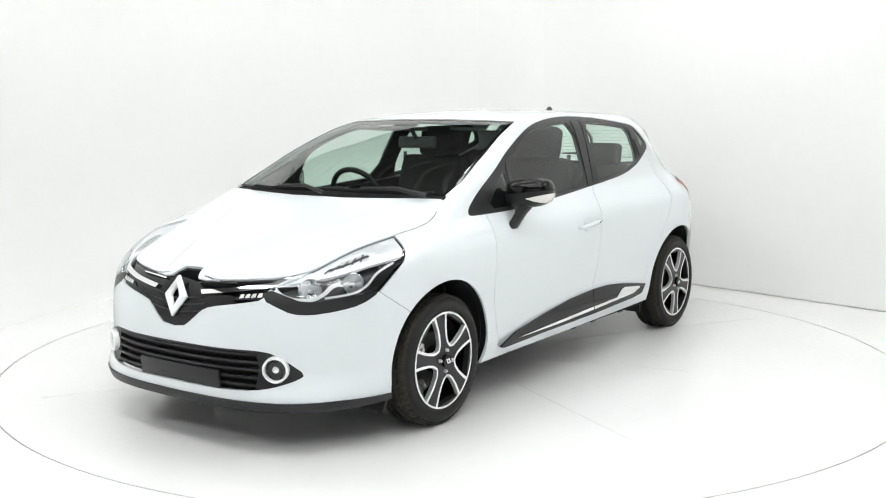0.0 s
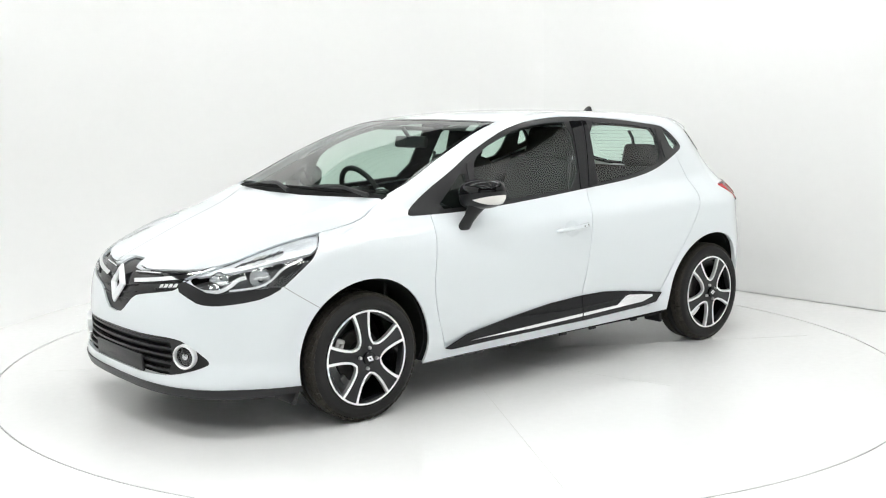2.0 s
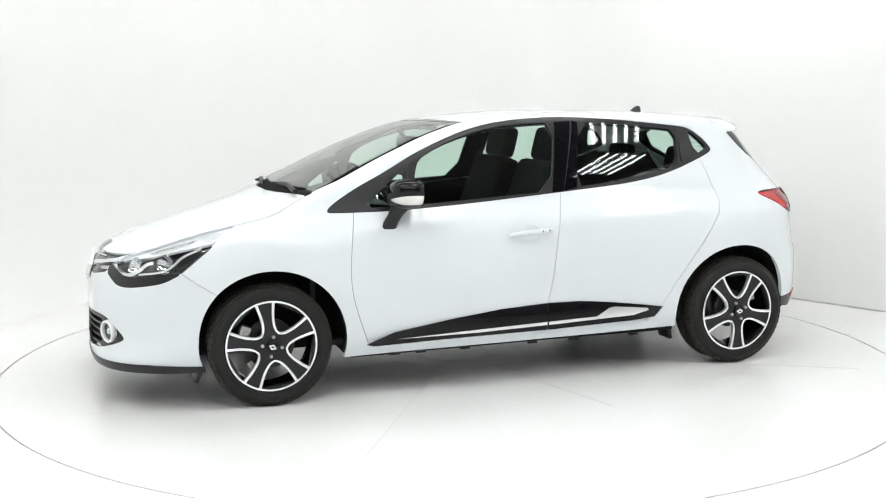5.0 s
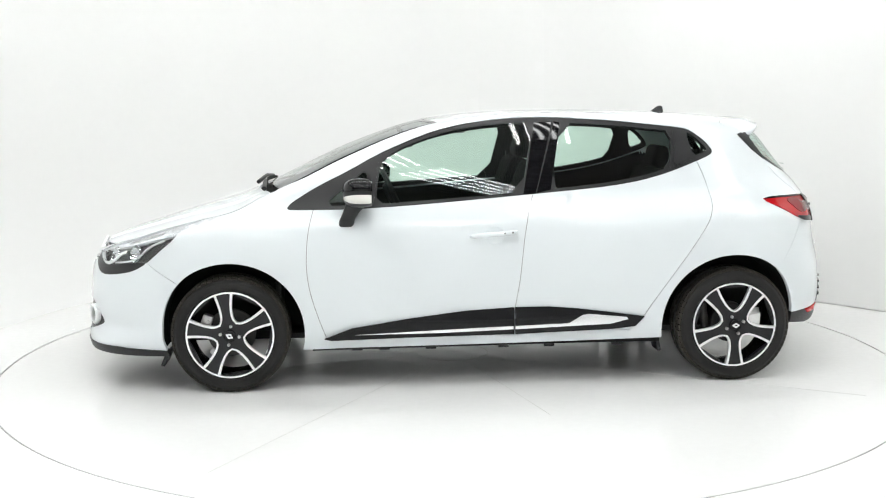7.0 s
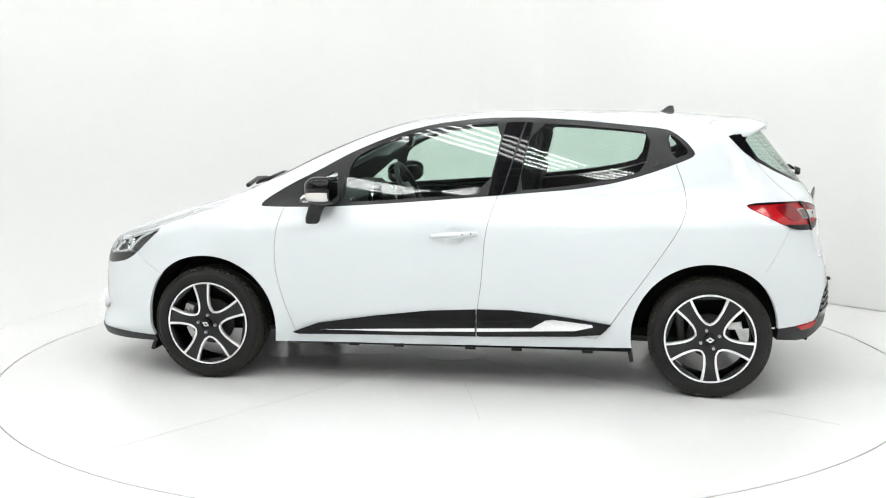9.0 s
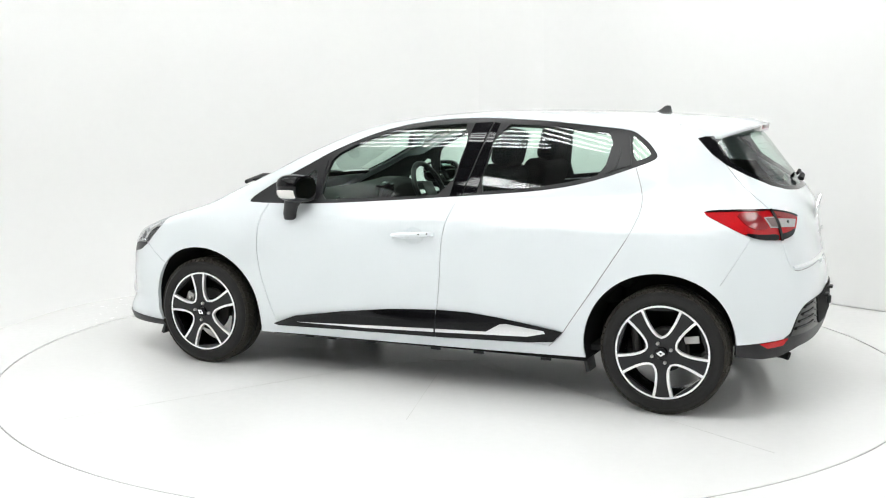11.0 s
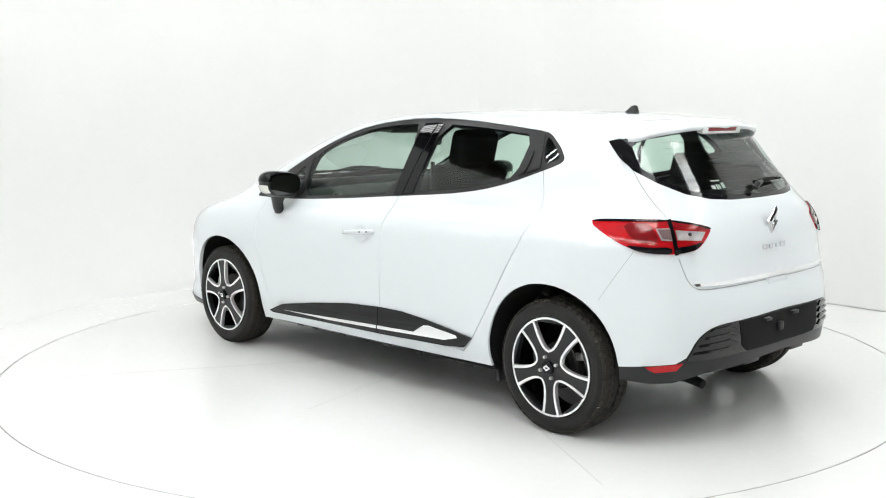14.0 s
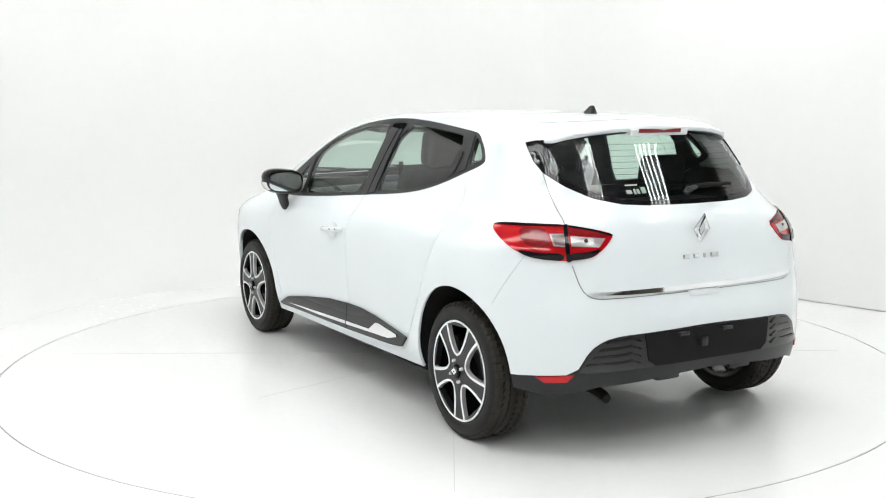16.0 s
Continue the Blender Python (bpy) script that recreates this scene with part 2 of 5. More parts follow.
# white curved backdrop wall: angled flats with soft corners round the back of the turntable
def wall_run(name, pts, h, cove, label, corner=.35):
    """A wall along plan points, its corners rounded, with a coved foot where asked, 8 cm thick at the top."""
    line = []
    P = [Vector(p) for p in pts]
    line.append(P[0])
    for i in range(1, len(P) - 1):
        a, b, c = P[i - 1], P[i], P[i + 1]
        d1, d2 = (a - b).normalized(), (c - b).normalized()
        for k in range(9):
            t = k / 8
            line.append((b + d1 * corner) * (1 - t) ** 2 + b * 2 * t * (1 - t) + (b + d2 * corner) * t * t)
    line.append(P[-1])
    bm = bmesh.new()
    prof = [(cove * (1 - math.sin(k / 8 * math.pi / 2)), cove * (1 - math.cos(k / 8 * math.pi / 2))) for k in range(9)] if cove else [(0, 0)]
    prof += [(0, h * .4), (0, h * .7), (0, h), (-.08, h), (-.08, 0)]
    rows = []
    for i, p in enumerate(line):
        d = (line[min(i + 1, len(line) - 1)] - line[max(i - 1, 0)]).normalized()
        n = Vector((d.y, -d.x))
        rows.append([bm.verts.new((p.x + n.x * o, p.y + n.y * o, z + (-.002 if cove else .004))) for o, z in prof])
    for a, b in zip(rows, rows[1:]):
        for j in range(len(prof) - 1):
            bm.faces.new((a[j], b[j], b[j + 1], a[j + 1]))
    ob = part(name, bm, WALL_PAINT)
    return tagged(ob, label, "wall", kind="structure")


wall_run("wall_west", [(-4.4, -3.6), (-4.15, -.5), (-3.55, 2.2), (-2.2, 3.25), (.25, 3.44)], 3.4, .9, "white curved studio wall with a coved foot", .8)
wall_run("wall_north", [(.25, 3.44), (.62, 3.45), (1.05, 3.34), (2.62, 1.595), (4.3, -.28), (4.5, -3.6)], 3.4, 0, "white angled studio wall meeting the floor in a sharp line", .25)


# the hall around: walls, ribbed roof, hanging lamps
def slab(name, size, at, mat, label, category):
    return tagged(part(name, block(*size, 0, m=pose(*at)), mat, smooth=False), label, category, kind="structure")


slab("wall_south", (15.2, .2, 6.2), (0, -9.6, 3.1), HALL_WALL, "dim brown-grey hall wall behind the camera", "wall")
# unseen white wall, added to bounce fill onto the lower car sides
slab("bounce_wall_south", (14.8, .1, 2.4), (0, -7.6, 1.21), WALL_PAINT, "low white wall added behind the camera to bounce fill light", "wall")
slab("wall_hall_back", (15.2, .2, 6.2), (0, 9.6, 3.1), HALL_WALL, "dim hall wall behind the studio", "wall")
slab("wall_hall_east", (.2, 19.4, 6.2), (7.6, 0, 3.1), HALL_WALL, "dim side wall of the hall", "wall")
slab("wall_hall_west", (.2, 19.4, 6.2), (-7.6, 0, 3.1), HALL_WALL, "dim side wall of the hall", "wall")
bm = bmesh.new()
prof = []
y = -9.6
while y < 9.6:
    prof += [(y, 6.0), (y + .20, 6.0), (y + .24, 6.06), (y + .36, 6.06)]
    y += .40
v0 = [bm.verts.new((-7.6, a, b)) for a, b in prof]
v1 = [bm.verts.new((7.6, a, b)) for a, b in prof]
for i in range(len(prof) - 1):
    bm.faces.new((v0[i], v0[i + 1], v1[i + 1], v1[i]))
tagged(part("ceiling", bm, ROOF_METAL, smooth=False), "ribbed grey metal hall roof", "ceiling", kind="structure")


def tube_lamp(x, y, z, turn, n=5, length=2.2, gap=.135):
    """A hanging bank of bare tubes on two rails."""
    th = empty("ceiling_lamp", "hanging rack of glowing fluorescent tubes, some racks added as fill", "ceiling lamp", "lamps over the studio")
    for i in range(2):
        part("cross_rail", block(.05, gap * n + .1, .03, .006, m=pose((i - .5) * length * .7, 0, .045)), ROOF_METAL, th)
    for i in range(n):
        o = (i - (n - 1) / 2) * gap
        part("tube", tube([(-length / 2, o, 0), (length / 2, o, 0)], .022, 10), TUBE_GLOW, th)
    for sx in (-.6, .6):
        part("rod", tube([(sx * length * .4, 0, .05), (sx * length * .4, 0, 6.055 - z)], .008, 6), LAMP_WHITE, th)
    th.matrix_basis = pose(x, y, z, 0, 0, turn)
    return th


# Racks at y < -6 and y > 0 are added fill for car sides and walls.
RACKS = [(-.55, -3.05, -62, 2.2), (1.05, -1.8, -74, 2.2), (.9, -5.0, -50, 2.0), (3.2, -1.3, -52, 1.25), (4.3, -2.75, -71, 1.25), (-2.3, -2.0, -22, 2.2),
         (-2.9, -4.6, -62, 2.2), (-1.2, -6.3, -62, 2.2), (2.6, -6.4, -62, 2.2), (-2.6, .5, 0, 2.2), (-.4, .3, 0, 1.6), (1.4, 1.3, -45, 1.5)]
for x, y, turn, length in RACKS:
    tube_lamp(x, y, 3.9, turn, length=length)

# ---- the car body as a surface: x to the rear, y negative on the near (left) side, z up, wheelbase centred ----
def curve(v, pts):
    """Smooth curve through (v, value) pairs, flat slopes limited so that it never overshoots."""
    px, py = np.array(pts[0::2], float), np.array(pts[1::2], float)
    h = np.diff(px)
    d = np.diff(py) / h
    m = np.zeros_like(px)
    m[1:-1] = np.where(d[:-1] * d[1:] > 0, 2 * d[:-1] * d[1:] / (d[:-1] + d[1:] + 1e-12 * np.sign(d[1:] + 1e-15)), 0)
    m[0], m[-1] = d[0], d[-1]
    v = np.clip(np.asarray(v, float), px[0], px[-1])
    i = np.clip(np.searchsorted(px, v) - 1, 0, len(h) - 1)
    t = (v - px[i]) / h[i]
    return ((1 + 2 * t) * (1 - t) ** 2 * py[i] + t * (1 - t) ** 2 * h[i] * m[i]
            + t * t * (3 - 2 * t) * py[i + 1] + t * t * (t - 1) * h[i] * m[i + 1])


def eased(pts, width):
    """The same pairs as a fine table with its kinks smoothed away over that width."""
    lo, hi = pts[0], pts[-2]
    g = np.arange(lo, hi + .002, .004)
    pad = int(3 * width / .004)
    wide = np.concatenate([g[0] - .004 * np.arange(pad, 0, -1), g, g[-1] + .004 * np.arange(1, pad + 1)])
    v = curve(wide, pts)
    m0, m1 = (v[pad + 3] - v[pad]) / .012, (v[-pad - 1] - v[-pad - 4]) / .012
    v[:pad] = v[pad] + m0 * (wide[:pad] - g[0])
    v[-pad:] = v[-pad - 1] + m1 * (wide[-pad:] - g[-1])
    k = np.exp(-.5 * (np.arange(-pad, pad + 1) * .004 / width) ** 2)
    v = np.convolve(v, k / k.sum(), "valid")
    return np.stack([g, v], 1).ravel()


NOSE = eased((.12, -2.07, .17, -2.105, .22, -2.12, .30, -2.125, .42, -2.125, .52, -2.118, .60, -2.105, .66, -2.08, .72, -2.045, .78, -2.02, .90, -2.00), 0.03)
TAIL = eased((.12, 1.86, .20, 1.90, .28, 1.925, .40, 1.938, .52, 1.934, .60, 1.925, .66, 1.905, .74, 1.888, .85, 1.872, .95, 1.852, 1.02, 1.805, 1.12, 1.725, 1.25, 1.625, 1.34, 1.56, 1.45, 1.46), 0.03)
SIDE = eased((.12, .765, .20, .795, .28, .825, .36, .84, .50, .85, .62, .858, .74, .866, .80, .864, .86, .850, .91, .818, .95, .788, 1.05, .752, 1.18, .702, 1.30, .648, 1.40, .592, 1.50, .53), 0.02)
TOP = eased((-2.1, .70, -2.0, .735, -1.93, .760, -1.76, .812, -1.6, .862, -1.43, .908, -1.278, .955, -1.128, 1.026, -.928, 1.123, -.762, 1.204, -.597, 1.268, -.433, 1.326,
       -.319, 1.358, -.107, 1.388, .055, 1.402, .30, 1.412, .55, 1.412, .87, 1.405, 1.19, 1.39, 1.35, 1.378, 1.51, 1.36, 1.62, 1.337, 1.9, 1.25), 0.07)
CROWN = eased((-2.1, .12, -1.8, .10, -1.45, .068, -1.25, .075, -1.1, .10, -.9, .11, -.5, .09, -.2, .075, .3, .065, 1.2, .08, 1.6, .14), 0.12)


REAR_RUN = eased((.1, .66, .8, .66, .95, .68, 1.06, .72, 1.18, .62, 1.26, .54, 1.5, .52), .04)
LIFT = eased((-2.2, -.015, -1.4, -.018, -1.05, -.038, -.7, -.016, .2, 0, .9, .03, 1.5, .078, 2.0, .085), .15)


def soft_step(t):
    t = np.clip(t, 0, 1)
    return t * t * t * (t * (6 * t - 15) + 10)


def half_width(x, z):
    lift = curve(x, LIFT)
    fade = soft_step((z - .58) / .30) * soft_step((1.34 - z) / .36)
    w = curve(z - lift * fade, SIDE)
    up = soft_step((z - .82) / .20)
    w = w * (1 - up * np.where(x > .05, .056, .022) * (np.clip(x - .05, -1.4, 1.4) / 1.1) ** 2)
    bump = .012 * np.exp(-((x - 1.2945) / .50) ** 2 - ((z - .70) / .16) ** 2) + .010 * np.exp(-((x + 1.2945) / .50) ** 2 - ((z - .68) / .15) ** 2)
    dish = -.010 * np.exp(-((x - .0) / .8) ** 2 - ((z - .42) / .10) ** 2)
    return w + bump + dish


def body(x, a, z):
    """Below zero inside the car, above zero outside, about in metres."""
    w = half_width(x, z)
    lf = .78
    lr = curve(z, REAR_RUN)
    p = 2.55 + .7 * soft_step((.36 - z) / .16)
    q = 2.85
    uf = np.maximum((curve(z, NOSE) + lf - x) / lf, 0)
    ur = np.maximum((x - curve(z, TAIL) + lr) / lr, 0)
    av = np.maximum(a, 0) / w
    side_f = ((uf ** p + av ** p) ** (1 / p) - 1) * w
    side_r = ((ur ** q + av ** q) ** (1 / q) - 1) * w
    side = np.where(x < 0, side_f, side_r)
    top = (z - curve(x, TOP) + curve(x, CROWN) * a * a) * .85
    # the bonnet's raised middle falls off at a crease that runs from the emblem to the pillar foot
    crease = .13 + (x + 2.0) * .44
    top = top + .009 * soft_step((a - crease) / .055) * soft_step((-1.10 - x) / .20)
    k = .045 + .035 * soft_step((z - .95) / .2)
    h = np.clip(.5 + .5 * (side - top) / k, 0, 1)
    return top + (side - top) * h + k * h * (1 - h)


XC, RF, RR = 1.2, .75, .65


def base_dir(s):
    s = np.asarray(s, float)
    x = np.clip(s, -XC, XC)
    phi = np.where(s < -XC, (s + XC) / RF, np.where(s > XC, (s - XC) / RR, 0))
    return x, np.sin(phi), np.cos(phi)


S_FRONT, S_REAR = -XC - RF * math.pi / 2, XC + RR * math.pi / 2


def on_side(s, z):
    """The point of the body at the wrap-around place s and height z (on the left side)."""
    s, z = np.asarray(s, float), np.asarray(z, float)
    x, dx, da = base_dir(s)
    hi = np.zeros_like(s)
    found = np.zeros(s.shape, bool)
    for r in np.linspace(.05, 1.3, 60):
        out = (body(x + dx * r, da * r, z) > 0) & ~found
        hi = np.where(out, r, hi)
        found |= out
    hi = np.where(found, hi, 1.3)
    lo = hi - .03
    for _ in range(26):
        mid = (lo + hi) / 2
        o = body(x + dx * mid, da * mid, z) > 0
        hi, lo = np.where(o, mid, hi), np.where(o, lo, mid)
    return np.stack([x + dx * hi, -da * hi, z], -1)


def on_top(x, a):
    x, a = np.asarray(x, float), np.asarray(a, float)
    lo, hi = np.full(x.shape, .55), np.full(x.shape, 1.6)
    for _ in range(34):
        mid = (lo + hi) / 2
        o = body(x, a, mid) > 0
        hi, lo = np.where(o, mid, hi), np.where(o, lo, mid)
    return np.stack([x, -a, hi], -1)


def outward(P):
    e = 8e-3
    x, a, z = P[..., 0], np.abs(P[..., 1]), P[..., 2]
    n = np.stack([body(x + e, a, z) - body(x - e, a, z), -np.sign(P[..., 1] - 1e-9) * -1 * (body(x, a + e, z) - body(x, a - e, z)), body(x, a, z + e) - body(x, a, z - e)], -1)
    return n / (np.linalg.norm(n, axis=-1, keepdims=True) + 1e-12)


def to_side(P):
    """The wrap-around place s and height of a point."""
    x, a, z = P[..., 0], np.abs(P[..., 1]), P[..., 2]
    s = np.where(x < -XC, -XC + RF * np.arctan2(x + XC, a), np.where(x > XC, XC + RR * np.arctan2(x - XC, a), x))
    return np.stack([s, z], -1)

# ---- outlines on the body: (s, z) along the side wrap, (x, a) from above ----
DLO = (-1.004, .925, -.981, .954, -.856, 1.03, -.684, 1.114, -.54, 1.193, -.396, 1.255, -.25, 1.308, -.105, 1.342, .042, 1.361, .188, 1.372, .364, 1.374, .656, 1.358, .86, 1.337, 1.064, 1.315,
       1.11, 1.298, 1.176, 1.246, 1.217, 1.194, 1.2, 1.171, 1.109, 1.136, .96, 1.083, .814, 1.045, .64, 1.018, .468, 1.002, .181, .979, -.106, .955, -.392, .934, -.678, .919, -.98, .917)
TRI = (-.823, .938, -.69, 1.046, -.60, 1.118, -.594, 1.029, -.606, .943)
PANE_F = (-.556, .945, -.540, 1.09, -.51, 1.17, -.395, 1.235, -.25, 1.286, -.105, 1.319, .07, 1.338, .266, 1.346, .189, .992, -.106, .973, -.392, .954)
PANE_R = (.339, 1.009, .409, 1.345, .654, 1.332, .858, 1.314, 1.003, 1.296, .967, 1.110, .844, 1.074, .641, 1.039, .468, 1.020)
PANE_Q = (1.078, 1.296, 1.125, 1.268, 1.185, 1.206, 1.171, 1.188, 1.107, 1.166)
DOOR_F = (-.868, .925, -.89, .839, -.901, .755, -.907, .64, -.895, .522, -.857, .388, -.815, .272)
DOOR_B = (.244, .981, .212, .889, .191, .779, .178, .635, .17, .547, .148, .413, .131, .272)
DOOR_R = (1.121, 1.138, 1.161, 1.034, 1.174, .939, 1.142, .847, 1.078, .743, .972, .583, .865, .427, .797, .324, .740, .276)
TRIM = (-.824, .272, -.686, .322, -.396, .365, -.108, .399, .151, .413, .323, .413, .466, .401, .638, .38, .819, .354, .77, .305, .641, .293, .18, .279, -.398, .272, -.79, .264)
STRIP = (-.678, .291, -.253, .306, .125, .318, .424, .327, .495, .367, .53, .372, .725, .353, .731, .342, .64, .321, .18, .304, -.253, .292)
LAMP = (-1.986, .686, -1.902, .722, -1.825, .756, -1.732, .796, -1.597, .845, -1.425, .890, -1.482, .829, -1.512, .776, -1.566, .718, -1.616, .664, -1.68, .661, -1.755, .649, -1.827, .637, -1.881, .642, -1.927, .663)
MASK = (-1.99, .686, -1.927, .663, -1.881, .642, -1.827, .637, -1.755, .649, -1.68, .661, -1.61, .666, -1.682, .618, -1.756, .599, -1.845, .585, -1.907, .59, -1.953, .616, -2.003, .643)
GRILLE = (-2.60, .760, -2.345, .760, -2.32, .735, -2.299, .697, -2.118, .712, -1.945, .732, -1.87, .750, -1.986, .686, -2.003, .643, -2.073, .628, -2.208, .602, -2.245, .582, -2.282, .542, -2.33, .502, -2.60, .496)
BAR = (-2.262, .664, -2.12, .682, -1.981, .705, -1.884, .738, -1.982, .688, -2.12, .666, -2.252, .648)
LOWG = (-2.60, .439, -2.252, .438, -2.132, .437, -2.029, .438, -1.972, .429, -1.919, .392, -1.862, .337, -1.902, .312, -1.972, .286, -2.029, .273, -2.134, .264, -2.259, .262, -2.60, .262)
LIP = (-2.40, .221, -2.135, .224, -1.936, .226, -1.763, .228, -1.55, .214, -1.50, .10, -2.40, .10)
FRONT_BUMPER = (-2.40, .72, -2.0, .70, -1.616, .664, -1.557, .614, -1.475, .548, -1.35, .45, -1.5, .08, -2.40, .08)
TAIL_LAMP = (1.4, .943, 1.442, .953, 1.518, .956, 1.663, .955, 1.757, .938, 1.828, .917, 1.795, .864, 1.763, .832, 1.726, .822, 1.676, .816, 1.593, .826, 1.532, .851, 1.476, .89)
TAILGATE = (1.30, 1.345, 1.36, 1.315, 1.438, 1.26, 1.499, 1.187, 1.538, 1.142, 1.569, 1.087, 1.615, 1.022, 1.669, .955, 1.692, .818, 1.71, .756, 1.728, .702, 1.754, .672, 1.789, .664, 1.934, .668, 2.117, .669, 2.25, .669, 2.25, 1.45, 1.30, 1.45)
REAR_GLASS = (1.40, 1.275, 1.469, 1.199, 1.537, 1.147, 1.631, 1.099, 1.75, 1.051, 1.863, 1.028, 1.987, 1.02, 2.25, 1.018, 2.25, 1.33, 1.95, 1.325, 1.73, 1.315, 1.50, 1.295)
REAR_PANE = (1.515, 1.255, 1.56, 1.165, 1.65, 1.113, 1.76, 1.070, 1.87, 1.048, 1.99, 1.040, 2.25, 1.038, 2.25, 1.325, 1.95, 1.318, 1.73, 1.305, 1.56, 1.285)
REAR_BUMPER = (1.455, .625, 1.50, .72, 1.54, .80, 1.56, .838, 1.69, .82, 1.70, .756, 1.728, .690, 1.754, .662, 1.789, .654, 1.934, .658, 2.25, .659, 2.25, .1, 1.45, .1, 1.40, .45)
DIFFUSER = (1.40, .345, 1.523, .349, 1.6, .357, 1.713, .367, 1.757, .466, 1.799, .503, 1.852, .518, 1.949, .523, 2.164, .531, 2.25, .531, 2.25, .1, 1.40, .1)
SEAM_TOP = (-1.985, 0, -1.985, .06, -2.0, .085, -2.035, .10, -2.032, .16, -2.023, .235, -1.98, .37, -1.932, .476, -1.87, .535, -1.823, .560, -1.701, .575, -1.562, .614, -1.435, .672, -1.336, .718, -1.251, .742,
            -1.19, .73, -1.12, .697, -.93, .695, -.66, .655, -.37, .595, -.25, .572, -.1, .568, .3, .57, .9, .56, 1.2, .54, 1.30, .51, 1.38, .42, 1.45, .22, 1.47, 0)

car = empty("car", "white five-door hatchback with black mirrors and dark alloy wheels", "car")

# ---- cut the side wrap into its panels ----
seam_xy = dense(rounded(pairs(SEAM_TOP), 1, False), .02, False)
seam3 = on_top(seam_xy[:, 0], seam_xy[:, 1])
seam_s = to_side(seam3)
seam_s[0, 0], seam_s[-1, 0] = S_FRONT, S_REAR


def arch(cx, r, n=40):
    """The wheel opening as a loop on the side wrap, open below."""
    a = np.linspace(-.35, math.pi + .35, n)
    x, z = cx + r * np.cos(a), .298 + r * np.sin(a)
    loop = to_side(np.stack([x, np.full(n, -.846), z], 1))
    return np.vstack([loop, [[loop[-1, 0], -.1], [loop[0, 0], -.1]]])


ARCH_F, ARCH_R = arch(-1.288, .366), arch(1.284, .370)
bottom = pairs((S_REAR, .345, 2.067, .338, 1.894, .321, 1.784, .312, 1.681, .279, 1.613, .276, 1.559, .285, 1.45, .30, 1.30, .24, .93, .233, .47, .224, -.11, .216, -.69, .211, -.93, .205, -1.4, .19, -1.6, .186, -2.0, .186, S_FRONT, .184))
domain = np.vstack([seam_s, bottom])
WIN = rounded(pairs(DLO), 1)
front_door = np.vstack([pairs(DOOR_F)[::-1], pairs((-.60, 1.18, -.20, 1.345, .20, 1.385, .30, 1.385, .30, 1.20)), pairs(DOOR_B)])
rear_door = np.vstack([pairs(DOOR_B)[::-1], pairs((.30, 1.20, .30, 1.385, .60, 1.375, 1.0, 1.335, 1.055, 1.316)), pairs(DOOR_R)])
G = .0036
regions = [
    ("void", ARCH_F), ("void", ARCH_R),
    ("pane_front", rounded(pairs(PANE_F), 1)), ("pane_rear", rounded(pairs(PANE_R), 1)), ("pane_quarter", rounded(pairs(PANE_Q), 1)), ("pane_corner", rounded(pairs(TRI), 1)),
    ("seam", stroke(pairs(DOOR_B), G)), ("frame", WIN),
    ("seam", stroke(pairs(DOOR_F), G)), ("seam", stroke(pairs(DOOR_R), G)),
    ("seam", stroke(pairs((-.82, .270, -.40, .268, .18, .274, .66, .286, .74, .280)), G)),
    ("lamp", pairs(LAMP)), ("mask", rounded(pairs(MASK), 1)), ("grille", rounded(pairs(GRILLE), 1)),
    ("low_grille", rounded(pairs(LOWG), 2)), ("lip", pairs(LIP)),
    ("seam", stroke(pairs((-1.616, .664, -1.557, .614, -1.475, .548)), G * .7)),
    ("tail_lamp_inner", np.array([(1.671, .97), (1.86, .97), (1.86, .80), (1.694, .80)])),
    ("tail_lamp", rounded(pairs(TAIL_LAMP), 1)),
    ("seam", stroke(pairs((1.455, .625, 1.50, .72, 1.54, .80, 1.56, .838)), G * .35)),
    ("rear_pane", pairs(REAR_PANE)), ("rear_surround", pairs(REAR_GLASS)),
    ("seam", stroke(pairs((1.438, 1.26, 1.499, 1.187, 1.538, 1.142, 1.569, 1.087, 1.615, 1.022, 1.669, .955, 1.692, .818, 1.71, .756, 1.728, .702, 1.754, .672, 1.789, .664, 1.934, .668, 2.117, .669, 2.25, .669)), G)),
    ("diffuser", rounded(pairs(DIFFUSER), 1)),
    ("tailgate", pairs(TAILGATE)), ("front_bumper", pairs(FRONT_BUMPER)), ("rear_bumper", pairs(REAR_BUMPER)),
    ("front_door", front_door), ("rear_door", rear_door),
]
# the lamp's inner half lies on the tailgate: keep it within the lamp outline
lamp_line = rounded(pairs(TAIL_LAMP), 1)
pts, tri, which = cut(domain, regions, .018)
mid = pts[tri].mean(1)
loose = (which == "tail_lamp_inner") & ~inside(dense(lamp_line), mid)
which[loose] = "tailgate"
P = on_side(pts[:, 0], pts[:, 1])
# exact seam points, so that the side and the top meet
near = ((pts[:, None, :] - seam_s[None]) ** 2).sum(2) if len(pts) < 60000 else None
k = near.argmin(1)
hit = near.min(1) < 1e-9
P[hit] = seam3[k[hit]]
N = outward(P)


